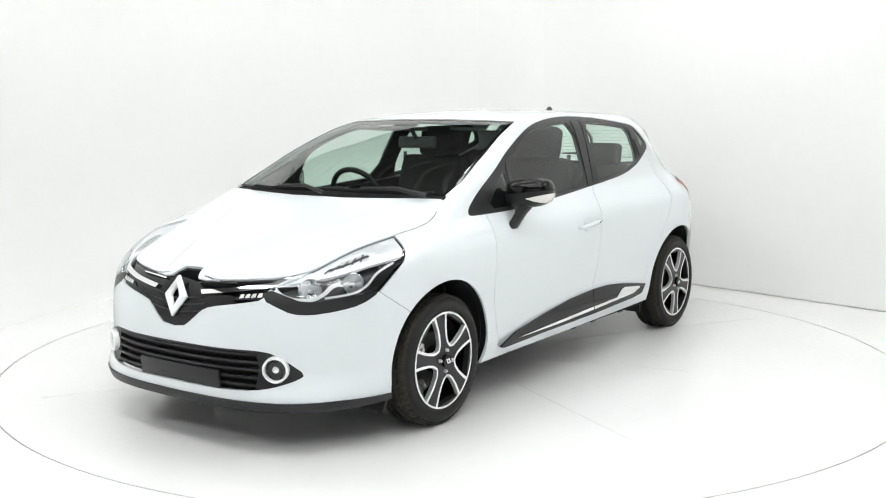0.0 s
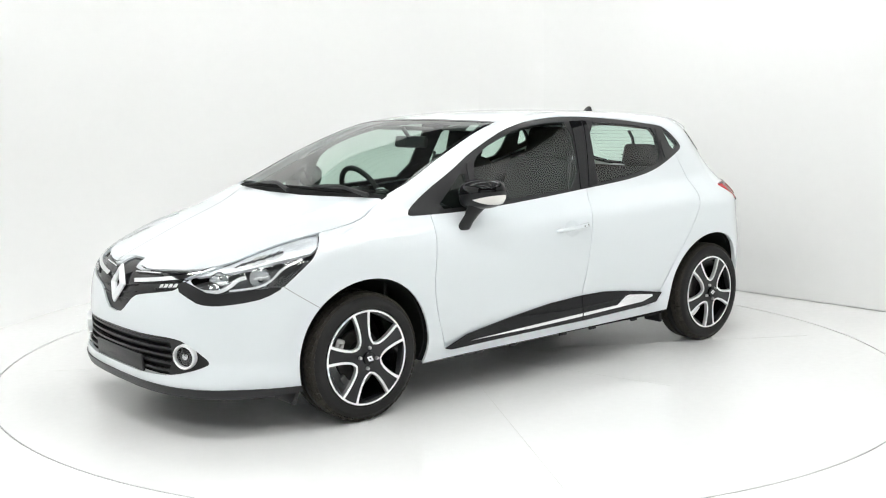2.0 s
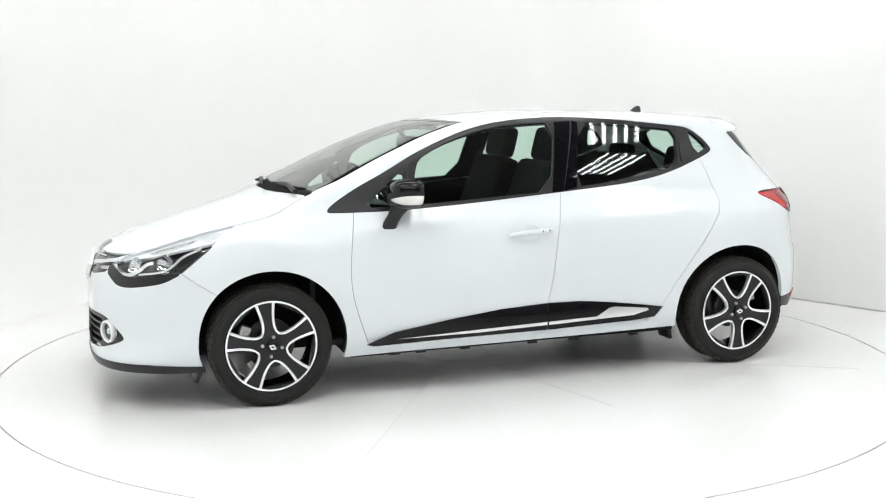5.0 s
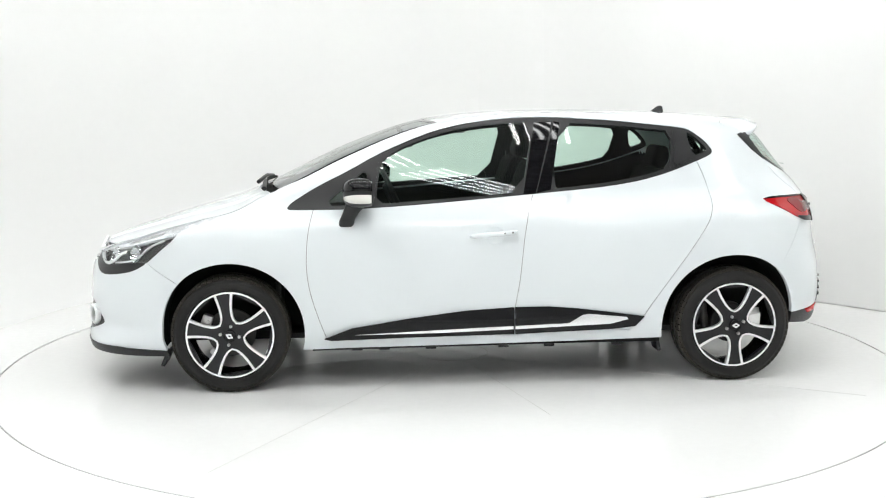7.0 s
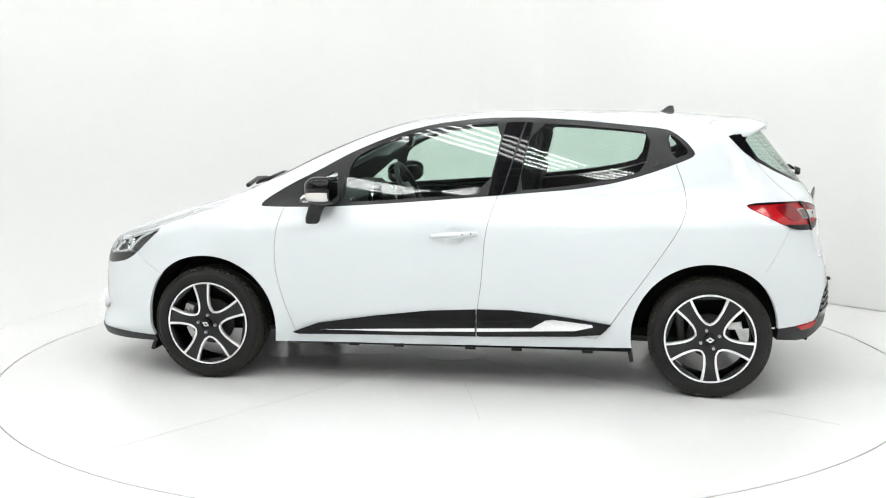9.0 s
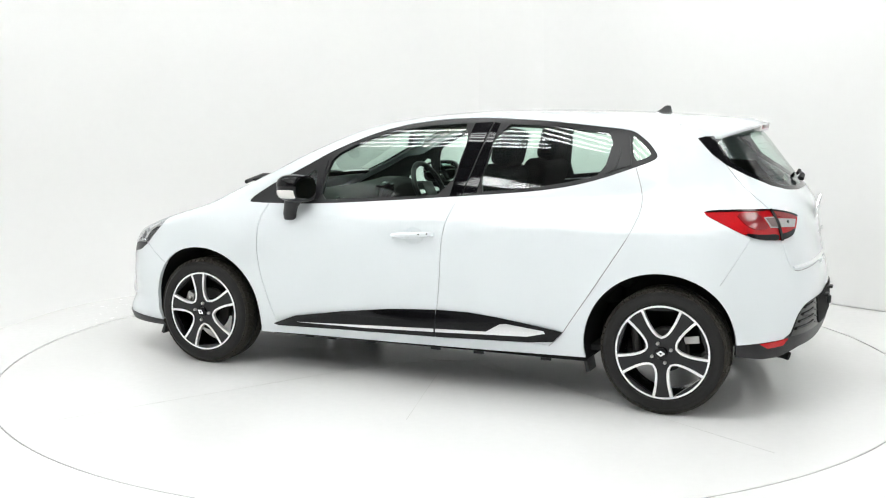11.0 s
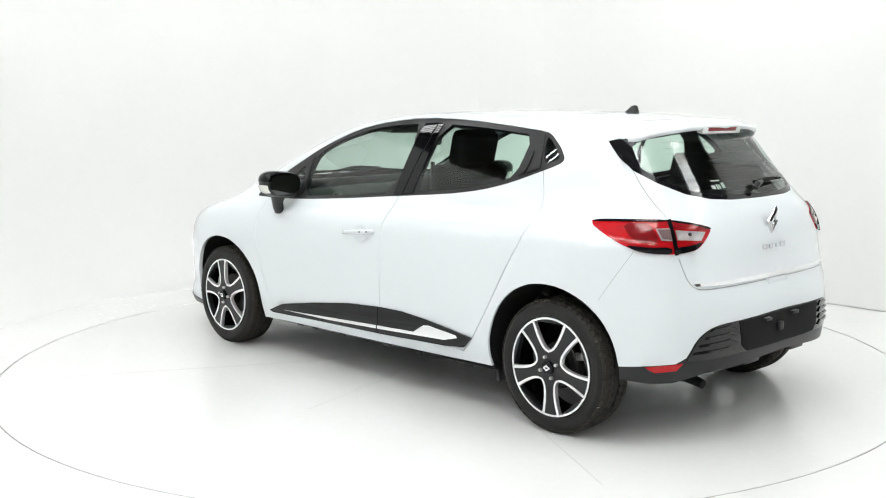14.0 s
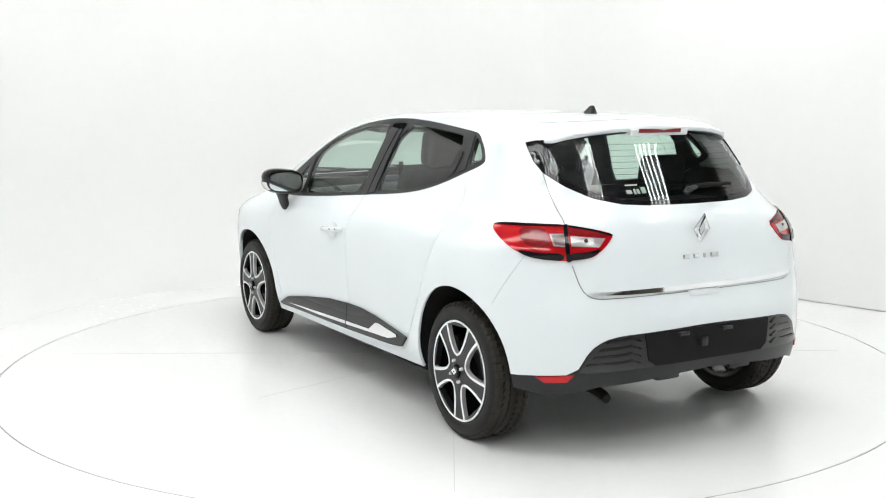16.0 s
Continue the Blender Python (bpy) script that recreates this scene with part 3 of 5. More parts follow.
def pressed(reg, depth):
    """A pane of its own: the body's skin over that region as one even curved sheet, set back by depth; for door panes."""
    t = tri[which == reg]
    i = np.unique(t)
    x, z = P[:, 0], P[:, 2]
    x0, z0 = P[i, 0].mean(), P[i, 2].mean()

    def terms(x, z):
        u, v = x - x0, z - z0
        return np.stack([np.ones_like(u), u, v, u * u, u * v, v * v], -1)

    c = np.linalg.lstsq(terms(P[i, 0], P[i, 2]), P[i, 1], rcond=None)[0]
    Q = P.copy()
    Q[i, 1] = (terms(x, z) @ c)[i] + depth
    u, v = x - x0, z - z0
    n = np.stack([c[1] + 2 * c[3] * u + c[4] * v, -np.ones_like(u), c[2] + c[4] * u + 2 * c[5] * v], -1)
    return Q, n / np.linalg.norm(n, axis=1, keepdims=True), t


def panel(name, regs, mat, parent=car, offset=0.0, skirt=.0, label=""):
    """Both sides of a panel: one object a side."""
    t = tri[np.isin(which, regs)]
    if len(t):
        return [sheet(name, P, N, t, mat, parent, offset, skirt, mir, label) for mir in (False, True)]


def whole(name, regs, mat, parent=car, offset=0.0, skirt=.0, label="", extra=()):
    """One object across the car's middle, out of both halves (and of pieces of the top)."""
    t = tri[np.isin(which, regs)]
    packs = [(P, N, t)] + list(extra)
    VV, NN, TT, k = [], [], [], 0
    for p, n, tt in packs:
        for sgn in (1, -1):
            f = np.array([1, sgn, 1])
            VV.append(p * f), NN.append(n * f), TT.append(tt + k)
            k += len(p)
    return sheet(name, np.vstack(VV), np.vstack(NN), np.vstack(TT), mat, parent, offset, skirt, False, label)


# ---- cut the top into bonnet, cowl, windscreen and roof ----
top_domain = np.vstack([seam_xy, [[1.2, 0], [0, 0], [-1.2, 0]]])
HOOD_END = ((-1.197, 0), (-1.195, .16), (-1.175, .32), (-1.145, .47), (-1.09, .68), (-1.12, .80), (-2.2, .80), (-2.2, -.01), (-1.197, -.01))
COWL = ((-1.125, 0), (-1.12, .2), (-1.10, .4), (-1.065, .56), (-1.045, .665), (-1.10, .80), (-2.2, .80), (-2.2, -.01), (-1.125, -.01))
GLASS_T = ((-.315, 0), (-.305, .25), (-.275, .45), (-.25, .535), (-.35, .565), (-.66, .628), (-.93, .669), (-1.045, .665), (-1.3, .5), (-1.3, -.01), (-.315, -.01))
BAND_T = ((-.285, 0), (-.275, .25), (-.245, .45), (-.225, .552), (-.35, .585), (-.66, .645), (-.93, .685), (-1.06, .68), (-1.3, .6), (-1.3, -.01), (-.285, -.01))
side_line = seam_xy[(seam_xy[:, 0] < -1.125) & (seam_xy[:, 1] > .11)]
tp, tt, tw = cut(top_domain, [("gap", stroke(side_line[::4], .009)), ("hood", np.array(HOOD_END)), ("cowl", np.array(COWL)), ("screen", np.array(GLASS_T)), ("band", np.array(BAND_T))], .016)
TP = on_top(tp[:, 0], np.maximum(tp[:, 1], 0))
TN = outward(TP)
TN[tp[:, 1] < 1e-6, 1] = 0

# painted panels
sheet("panel_seam", np.vstack([TP, TP * [1, -1, 1]]), np.vstack([TN, TN * [1, -1, 1]]), np.vstack([tt[tw == "gap"], tt[tw == "gap"] + len(TP)]), SEAM_DEEP, car, -.008, 0)
body_shell = whole("body", ["rest"], PAINT, skirt=.012, extra=[(TP, TN, tt[tw == "rest"])])
sheet("bonnet", np.vstack([TP, TP * [1, -1, 1]]), np.vstack([TN, TN * [1, -1, 1]]), np.vstack([tt[tw == "hood"], tt[tw == "hood"] + len(TP)]), PAINT, car, .002, .02)
cowl = sheet("cowl", np.vstack([TP, TP * [1, -1, 1]]), np.vstack([TN, TN * [1, -1, 1]]), np.vstack([tt[tw == "cowl"], tt[tw == "cowl"] + len(TP)]), MATT_BLACK, car, -.012, 0, label="black plastic scuttle below the windscreen")
screen_t = np.vstack([tt[tw == "screen"], tt[tw == "screen"] + len(TP)])
windscreen = sheet("windscreen", np.vstack([TP, TP * [1, -1, 1]]), np.vstack([TN, TN * [1, -1, 1]]), screen_t, GLASS_SCREEN, car, -.002, .004, label="green-tinted laminated windscreen")
band_t = np.vstack([tt[tw == "band"], tt[tw == "band"] + len(TP)])
sheet("screen_seal", np.vstack([TP, TP * [1, -1, 1]]), np.vstack([TN, TN * [1, -1, 1]]), band_t, GLOSS_BLACK, car, -.001, .004, label="black screen edge")
doors_f = panel("front_door", ["front_door"], PAINT, skirt=.02)
doors_r = panel("rear_door", ["rear_door"], PAINT, skirt=.02)
front_bumper = whole("front_bumper", ["front_bumper"], PAINT, skirt=.02)
rear_bumper = whole("rear_bumper", ["rear_bumper"], PAINT, skirt=.02)
tailgate = whole("tailgate", ["tailgate"], PAINT, skirt=.02)
panel("panel_seam", ["seam"], SEAM_DARK, offset=-.006)
whole("front_lip", ["lip"], SATIN_BLACK, front_bumper, offset=.006, skirt=.03, label="black plastic chin lip")
whole("diffuser", ["diffuser"], SATIN_BLACK, rear_bumper, offset=-.002, skirt=.03, label="black rear valance")
panel("window_frame", ["frame"], SATIN_BLACK, offset=-.003, skirt=.012, label="black window surround")
for i, d in enumerate((doors_f, doors_r)):
    Q, n, t = pressed(("pane_front", "pane_rear")[i], .006)
    for j, mir in enumerate((False, True)):
        sheet("pane", Q, n, t, GLASS_GREEN, d[j], 0, .004, mir, "green-tinted door window")
for name, reg, label in (("quarter_pane", "pane_quarter", "small rear quarter window"), ("corner_pane", "pane_corner", "small fixed front corner window")):
    Q, n, t = pressed(reg, .006)
    for mir in (False, True):
        sheet(name, Q, n, t, GLASS_GREEN, car, 0, .004, mir, label)
whole("rear_surround", ["rear_surround"], GLOSS_BLACK, tailgate, offset=-.003, skirt=.01, label="gloss black rear window edge")
rear_window = whole("rear_window", ["rear_pane"], GLASS_GREEN, car, offset=-.004, skirt=.004, label="tinted rear window with heating lines")

# ---- wheels ----
def rim_face():
    """The dished wheel face: five openings with bright machined edges, dark spokes, bright outer ring."""
    R = .220
    disc = [(R * math.cos(a), R * math.sin(a)) for a in np.linspace(0, 2 * math.pi, 96, endpoint=False)]
    ring = [(.2112 * math.cos(a), .2112 * math.sin(a)) for a in np.linspace(0, 2 * math.pi, 96, endpoint=False)]

    def opening(grow):
        out = []
        for sgn in (1, -1):
            rs = np.linspace(.075 - grow, .2095 + grow * .2, 18)
            rs = rs if sgn > 0 else rs[::-1]
            for q in rs:
                f = max((q - .075 + grow) / .1345, 0)
                half = (.083 + grow * .75) * f ** .6 + grow * .25 * min(f * 8, 1)
                out.append((math.sqrt(max(q * q - half * half * .8, 1e-6)), sgn * half))
        return np.array(out)

    regs_hole, regs_edge = [], []
    for i in range(5):
        a = 2 * math.pi * i / 5
        m = np.array([[math.cos(a), math.sin(a)], [-math.sin(a), math.cos(a)]])
        regs_hole.append(("hole", opening(0) @ m))
        regs_edge.append(("edge", opening(.0088) @ m))
    return cut(np.array(disc), regs_hole + regs_edge + [("dark", np.array(ring))], .012)


rp, rt, rw = rim_face()
rr_ = np.hypot(rp[:, 0], rp[:, 1])
depth = -.010 - .008 * np.clip(1 - rr_ / .2, 0, 1) ** .8
RV = np.stack([rp[:, 0], depth, rp[:, 1]], 1)
RN = np.tile(np.array([0., -1, 0]), (len(rp), 1))


def make_wheel():
    """One wheel about its hub; its outer face looks to -y."""
    w = part("wheel", lathe([(.0005, -.045), (.055, -.045), (.06, -.03), (.07, .02)], 28), MATT_BLACK, car, "dark five-spoke alloy wheel with bright edges and road tyre")
    R, hw = .298, .0925
    side = [(.216, -hw + .012), (.2265, -hw + .002), (.229, -hw - .0025), (.232, -hw - .003), (.2325, -hw - .0015), (.242, -hw - .004), (.262, -hw - .003), (.2665, -hw - .0018), (.268, -hw - .0002), (.278, -hw + .0065), (.286, -hw + .016)]
    tread = []
    for g in (-.052, -.018, .018, .052):
        tread += [(R - .005, g - .006), (R - .010, g - .0045), (R - .010, g + .0045), (R - .005, g + .006)]
    prof = side + [(R - .008, -hw + .028)] + tread + [(R - .008, hw - .028)] + [(a, -b) for a, b in side[::-1]]
    tyre = part("tyre", lathe(prof, 72), RUBBER, w, "black road tyre")
    bm = bmesh.new()
    for i in range(58):
        a = 360 * i / 58
        for sgn in (-1, 1):
            for w_, l_, y_, r_, tilt, skew in ((.0285, .024, .0650, R - .0058, 9, 10), (.0275, .012, .0782, R - .0135, 40, 6), (.029, .028, .035, R - .0045, 0, 24)):
                q = block(w_, l_, .009, .0012, 1, m=pose(0, 0, 0, 0, a + (3 if l_ > .027 else 0), 0) @ pose(0, sgn * y_, r_, -sgn * tilt, 0, sgn * skew))
                me = bpy.data.meshes.new("t")
                q.to_mesh(me)
                q.free()
                bm.from_mesh(me)
                bpy.data.meshes.remove(me)
    tagged(part("tread_block", bm, TREAD, w, smooth=False), kind="stuff")
    rim = part("rim", lathe([(.2195, -hw + .003), (.224, -hw + .002), (.226, -hw + .008), (.219, -hw + .014), (.212, -hw + .03), (.205, -.02), (.200, .05), (.205, .085), (.222, .088)], 72), BARREL, w)
    dark, bright = rt[rw == "dark"], rt[(rw == "edge") | (rw == "rest")]
    o = RV + np.array([0, -hw + .012, 0])
    sheet("spokes", o, RN, dark, DARK_RIM, w, 0, .03)
    sheet("bright_edge", o, RN, bright, ALLOY, w, .0015, .02, label="machined bright spoke edge")
    bm = lathe([(.0005, -.026), (.026, -.026), (.030, -.022), (.030, -.01)], 24)
    bmesh.ops.translate(bm, vec=(0, -hw + .006, 0), verts=bm.verts)
    part("centre_cap", bm, GLOSS_BLACK, w)
    dm = bmesh.new()
    vs = [dm.verts.new((x, -hw - .0225, z)) for x, z in ((0, .021), (.014, 0), (0, -.021), (-.014, 0))] + [dm.verts.new((x, -hw - .0225, z)) for x, z in ((0, .009), (.005, 0), (0, -.009), (-.005, 0))]
    for i in range(4):
        dm.faces.new((vs[i], vs[(i + 1) % 4], vs[4 + (i + 1) % 4], vs[4 + i]))
    ext = bmesh.ops.extrude_face_region(dm, geom=dm.faces[:])
    bmesh.ops.translate(dm, vec=(0, .004, 0), verts=[v for v in ext["geom"] if isinstance(v, bmesh.types.BMVert)])
    part("cap_emblem", dm, CHROME, w, smooth=False)
    for i in range(4):
        a = math.pi / 2 * i + .35
        b = lathe([(.0004, -.006), (.006, -.006), (.0075, -.003), (.0085, .01)], 10)
        bmesh.ops.translate(b, vec=(.047 * math.cos(a), -hw - .012, .047 * math.sin(a)), verts=b.verts)
        part("wheel_bolt", b, BRAKE, w)
    return w


HUB_Y, HUB_Z = .752, .298
wheel = make_wheel()
SPIN = {(-1, -1): -62, (1, -1): -92, (-1, 1): 20, (1, 1): 40}
first = True
for (sx, sy), spin in SPIN.items():
    m = pose(sx * 1.2945, sy * HUB_Y, HUB_Z, 0, 0, 0 if sy < 0 else 180) @ pose(0, 0, 0, 0, spin, 0)
    if first:
        wheel.matrix_basis = m
        first = False
    else:
        copy_thing(wheel, m)

# brakes: they stay upright behind the turned wheels
for sx in (-1, 1):
    for sy in (-1, 1):
        m = pose(sx * 1.2945, sy * HUB_Y, HUB_Z, 0, 0, 0 if sy < 0 else 180)
        fwd = -1 if sy < 0 else 1
        prof_b = [(.055, -.022), (.120, -.022), (.122, -.018), (.122, -.006), (.055, -.006)] if sx < 0 else [(.0005, -.030), (.05, -.030), (.096, -.026), (.104, -.018), (.106, .02)]
        b_ = lathe(prof_b, 48)
        bmesh.ops.transform(b_, matrix=m, verts=b_.verts)
        brake = part("brake", b_, BRAKE_DARK, car, "dull iron brake disc" if sx < 0 else "dull iron brake drum")
        if sx < 0:
            part("caliper", block(.052, .060, .105, .012, m=m @ pose(fwd * .128, -.020, .045, 0, -fwd * 20, 0)), BRAKE, brake, "cast metal brake caliper")
            part("caliper_finger", block(.020, .016, .060, .006, m=m @ pose(fwd * .122, -.054, .045, 0, -fwd * 20, 0)), BRAKE, brake)
            part("hose_clip", block(.030, .020, .045, .006, m=m @ pose(fwd * .09, -.03, -.10, 0, fwd * 35, 0)), BRAKE, brake)
        else:
            part("drum_plate", block(.07, .008, .035, .003, m=m @ pose(-fwd * .122, -.018, .055, 0, fwd * 8, 0)), BRAKE, brake, "bare metal plate")
            part("damper", tube([tuple(m @ Vector((fwd * .13, -.01, -.04))), tuple(m @ Vector((fwd * .15, -.01, .12)))], .022, 10), BRAKE_DARK, brake)

# wheel housings and underside
for sx in (-1, 1):
    for sy in (-1, 1):
        bm = bmesh.new()
        arc = [(sx * 1.286 + .372 * math.cos(a), .298 + .372 * math.sin(a)) for a in np.linspace(-.20 if sx < 0 else .0, math.pi + (.26 if sx < 0 else .16), 26)]
        edge_s = to_side(np.array([(x, -.84, z) for x, z in arc]))
        out_y = [min(-float(q[1]) - .022, .84) for q in on_side(edge_s[:, 0], np.maximum(edge_s[:, 1], .21))]
        rows = [[bm.verts.new((x, sy * min(oy, y), z)) for (x, z), oy in zip(arc, out_y)] for y in (.84, .74, .58, .50)]
        for p, q in zip(rows, rows[1:]):
            for i in range(len(arc) - 1):
                bm.faces.new((p[i], p[i + 1], q[i + 1], q[i]))
        bm.faces.new(rows[-1])
        part("wheel_housing", bm, MATT_BLACK, car, "black plastic wheel arch liner")
floor_pan = part("floor_pan", block(3.3, 1.02, .05, .02, m=pose(-.25, 0, .225)), MATT_BLACK, car)
part("sill_floor", block(1.84, 1.58, .04, .015, m=pose(0, 0, .225)), MATT_BLACK, floor_pan)

for sy in (-1, 1):
    part("sill_flange", block(1.78, .006, .026, .002, m=pose(0, sy * .742, .207, 0, -.5, 0)), SATIN_BLACK, floor_pan, "dark welded sill flange")
    for x in (-.66, -.52, -.28, .10, .34, .70):
        part("jacking_lug", block(.055, .010, .014, .003, m=pose(x, sy * .742, .190)), SATIN_BLACK, floor_pan)
    part("air_deflector", block(.02, .15, .075, .006, m=pose(-1.632, sy * .70, .165, 0, 22, 0)), SATIN_BLACK, car, "small black rubber air deflector")
    part("rear_flap", block(.02, .12, .07, .006, m=pose(.915, sy * .71, .185, 0, -12, 0)), SATIN_BLACK, car)

# ---- details on the body ----
def plate(name, outline, mat, parent, offset=.002, skirt=.006, both=True, step=.014, label="", smooth_cuts=1, lean=0.0, lean_top=0.0):
    """A thin moulding that follows the body over an outline on the side wrap, on both sides of the car."""
    o = rounded(np.asarray(outline, float), smooth_cuts) if smooth_cuts else np.asarray(outline, float)
    p, t, w = cut(o, [], step)
    t = t[w == "rest"]
    Q = on_side(p[:, 0], p[:, 1])
    n = outward(Q)
    if lean:
        # thicker towards its foot, so that the face looks a little upwards
        Q = Q + n * (lean * ((lean_top or p[:, 1].max()) - p[:, 1]))[:, None]
        n = n + np.array([0, 0, lean])
        n /= np.linalg.norm(n, axis=1, keepdims=True)
    return [sheet(name, Q, n, t, mat, parent[i] if isinstance(parent, (list, tuple)) else parent, offset, skirt, mir, label) for i, mir in enumerate((False, True) if both else (False,))]


def at_side(s, z, off=0.0):
    q = on_side(np.array([s]), np.array([z]))
    return Vector((q + outward(q) * off)[0])


def mirrored(bm):
    """A copy of a bmesh on the other side of the car."""
    me = bpy.data.meshes.new("copy")
    bm.to_mesh(me)
    other = bmesh.new()
    other.from_mesh(me)
    bpy.data.meshes.remove(me)
    bmesh.ops.scale(other, vec=(1, -1, 1), verts=other.verts)
    return other


def pair(name, bm, mat, parent, label="", smooth=True):
    """The same part left and right."""
    other = mirrored(bm)
    ps = parent if isinstance(parent, (list, tuple)) else (parent, parent)
    return [part(name, bm, mat, ps[0], label, smooth), part(name, other, mat, ps[1], label, smooth)]


def clipped(poly, lo, hi):
    """The part of an outline between two upright lines."""
    out = [np.asarray(q, float) for q in poly]
    for lim, sgn in ((lo, 1), (hi, -1)):
        src, out = out, []
        for a, b in zip(src, src[1:] + src[:1]):
            ia, ib = (a[0] - lim) * sgn >= 0, (b[0] - lim) * sgn >= 0
            if ia:
                out.append(a)
            if ia != ib:
                out.append(a + (b - a) * (lim - a[0]) / (b[0] - a[0]))
    return np.array(out)


# door mouldings, split at the door joint
tr = pairs(TRIM)
chrome_low = pairs(STRIP)
for door, lo, hi in ((doors_f, -2, .142), (doors_r, .147, 2)):
    o = clipped(tr, lo, hi)
    plate("door_moulding", o, GLOSS_BLACK, door, .007, .012, label="gloss black lower door moulding", smooth_cuts=0, lean=.12, lean_top=.413)
    o = clipped(chrome_low, lo, hi - .004 if hi < 1 else hi)
    plate("bright_strip", o, CHROME, door, .0105, .006, label="chrome strip on the moulding", smooth_cuts=0, lean=.12, lean_top=.413)

# centre pillar covers and the panel with the hidden rear handle
plate("pillar_cover", pairs((.272, 1.345, .366, 1.349, .258, .985, .196, .984)), GLOSS_BLACK, doors_f, .0015, .004, smooth_cuts=0, label="gloss black pillar cover")
plate("pillar_cover", pairs((.378, 1.349, .407, 1.344, .338, 1.006, .265, .990)), GLOSS_BLACK, doors_r, .0015, .004, smooth_cuts=0, label="gloss black pillar cover")
plate("rear_handle_panel", pairs((1.008, 1.296, 1.068, 1.300, 1.098, 1.152, .972, 1.108)), SATIN_BLACK, doors_r, .002, .004, smooth_cuts=0)
plate("rear_handle", pairs((1.004, 1.222, 1.043, 1.226, 1.028, 1.128, .992, 1.118)), SATIN_BLACK, doors_r, .009, .006, label="black rear door handle hidden in the window frame")
# division bar between front corner window and door window
plate("division_bar", pairs((-.592, .945, -.566, .945, -.548, 1.10, -.535, 1.165, -.575, 1.145, -.582, 1.04)), SATIN_BLACK, doors_f, .002, .006)

# front door handles: bowl, grip, key cover
bowl = [(.035 + .058 * math.cos(a), .787 + .043 * math.sin(a)) for a in np.linspace(0, 2 * math.pi, 20, endpoint=False)]
p, t, w = cut(np.array(bowl), [], .008)
t = t[w == "rest"]
Q = on_side(p[:, 0], p[:, 1])
n = outward(Q)
dent = np.clip(1 - ((p[:, 0] - .035) / .058) ** 2 - ((p[:, 1] - .787) / .043) ** 2, 0, 1)
dn = n + np.stack([.35 * (p[:, 0] - .035) / .058, 0 * dent, .35 * (p[:, 1] - .787) / .043], 1) * -1
dn /= np.linalg.norm(dn, axis=1, keepdims=True)
for i, mir in enumerate((False, True)):
    sheet("handle_bowl", Q + n * .0008, dn, t, PAINT, doors_f[i], 0, 0, mir)
grip = []
for s_, z_, o_, r_ in ((-.083, .781, .002, .007), (-.072, .783, .018, .011), (-.04, .787, .028, .0125), (.02, .791, .031, .013), (.075, .7945, .030, .013), (.098, .796, .026, .0135), (.140, .799, .020, .0125), (.146, .799, .004, .011)):
    grip.append((at_side(s_, z_, o_), r_))
hb = tube([g[0] for g in grip], [g[1] for g in grip], 12)
handles = pair("door_handle", hb, PAINT, doors_f, "white body-coloured pull handle")
kb = lathe([(.0003, -.004), (.0035, -.004), (.0045, 0)], 10)
bmesh.ops.translate(kb, vec=at_side(.126, .799, .033), verts=kb.verts)
pair("key_slot", kb, SATIN_BLACK, doors_f)
kb = lathe([(.0003, -.004), (.003, -.004), (.004, 0)], 10)
bmesh.ops.translate(kb, vec=at_side(.085, .796, .045), verts=kb.verts)
pair("key_button", kb, SATIN_BLACK, doors_f)


# door mirrors
def mirror_housing():
    """A rounded housing, fatter at the front, cut off flat where the glass sits."""
    bm = bmesh.new()
    bmesh.ops.create_uvsphere(bm, u_segments=36, v_segments=22, radius=1)
    for v in bm.verts:
        x, y, z = v.co
        # superellipsoid, tapering to the outside, flat at the back
        f = lambda c, e: math.copysign(abs(c) ** e, c)
        X, Y, Z = f(x, .75), f(y, .62), f(z, .68)
        Z *= 1 - .10 * max(-Y, 0) ** 2
        X = min(X, .62)
        X -= .18 * max(-Y, 0) ** 1.5 * (-1 if X < 0 else .0)
        v.co = (X * .088 - .005, Y * .118, Z * .071 + .010 * -Y)
    return bm


MC = Vector((-.625, -.890, 1.008))
mir_parts = []
hb = mirror_housing()
bmesh.ops.translate(hb, vec=MC, verts=hb.verts)
mirrors = pair("door_mirror", hb, SATIN_BLACK, car, "door mirror with gloss black cap")


def carve(bm, planes):
    """Keeps what lies on the inner side of each plane (point, normal pointing away from what stays)."""
    for co, no in planes:
        bmesh.ops.bisect_plane(bm, geom=bm.verts[:] + bm.edges[:] + bm.faces[:], plane_co=co, plane_no=no, clear_outer=True)
    return bm


cap = carve(mirror_housing(), [((0, 0, .006), (0, -.12, -1))])
bmesh.ops.scale(cap, vec=(1.03, 1.025, 1.05), verts=cap.verts)
bmesh.ops.translate(cap, vec=MC, verts=cap.verts)
pair("mirror_cap", cap, GLOSS_BLACK, mirrors, "gloss black mirror cap")
ind = carve(mirror_housing(), [((0, -.02, -.022), (0, .24, 1)), ((0, -.05, -.030), (.0, .30, -1)), ((.046, 0, 0), (1, 0, 0)), ((0, .02, 0), (0, 1, 0))])
bmesh.ops.scale(ind, vec=(1.035, 1.03, 1.02), verts=ind.verts)
bmesh.ops.translate(ind, vec=MC, verts=ind.verts)
pair("indicator", ind, AMBER_LENS, mirrors, "pale indicator lens along the mirror")
gb = bmesh.new()
ring = [(.0, .098 * math.copysign(abs(math.cos(a)) ** .7, math.cos(a)), .054 * math.copysign(abs(math.sin(a)) ** .7, math.sin(a))) for a in np.linspace(0, 2 * math.pi, 28, endpoint=False)]
gb.faces.new([gb.verts.new(v) for v in ring])
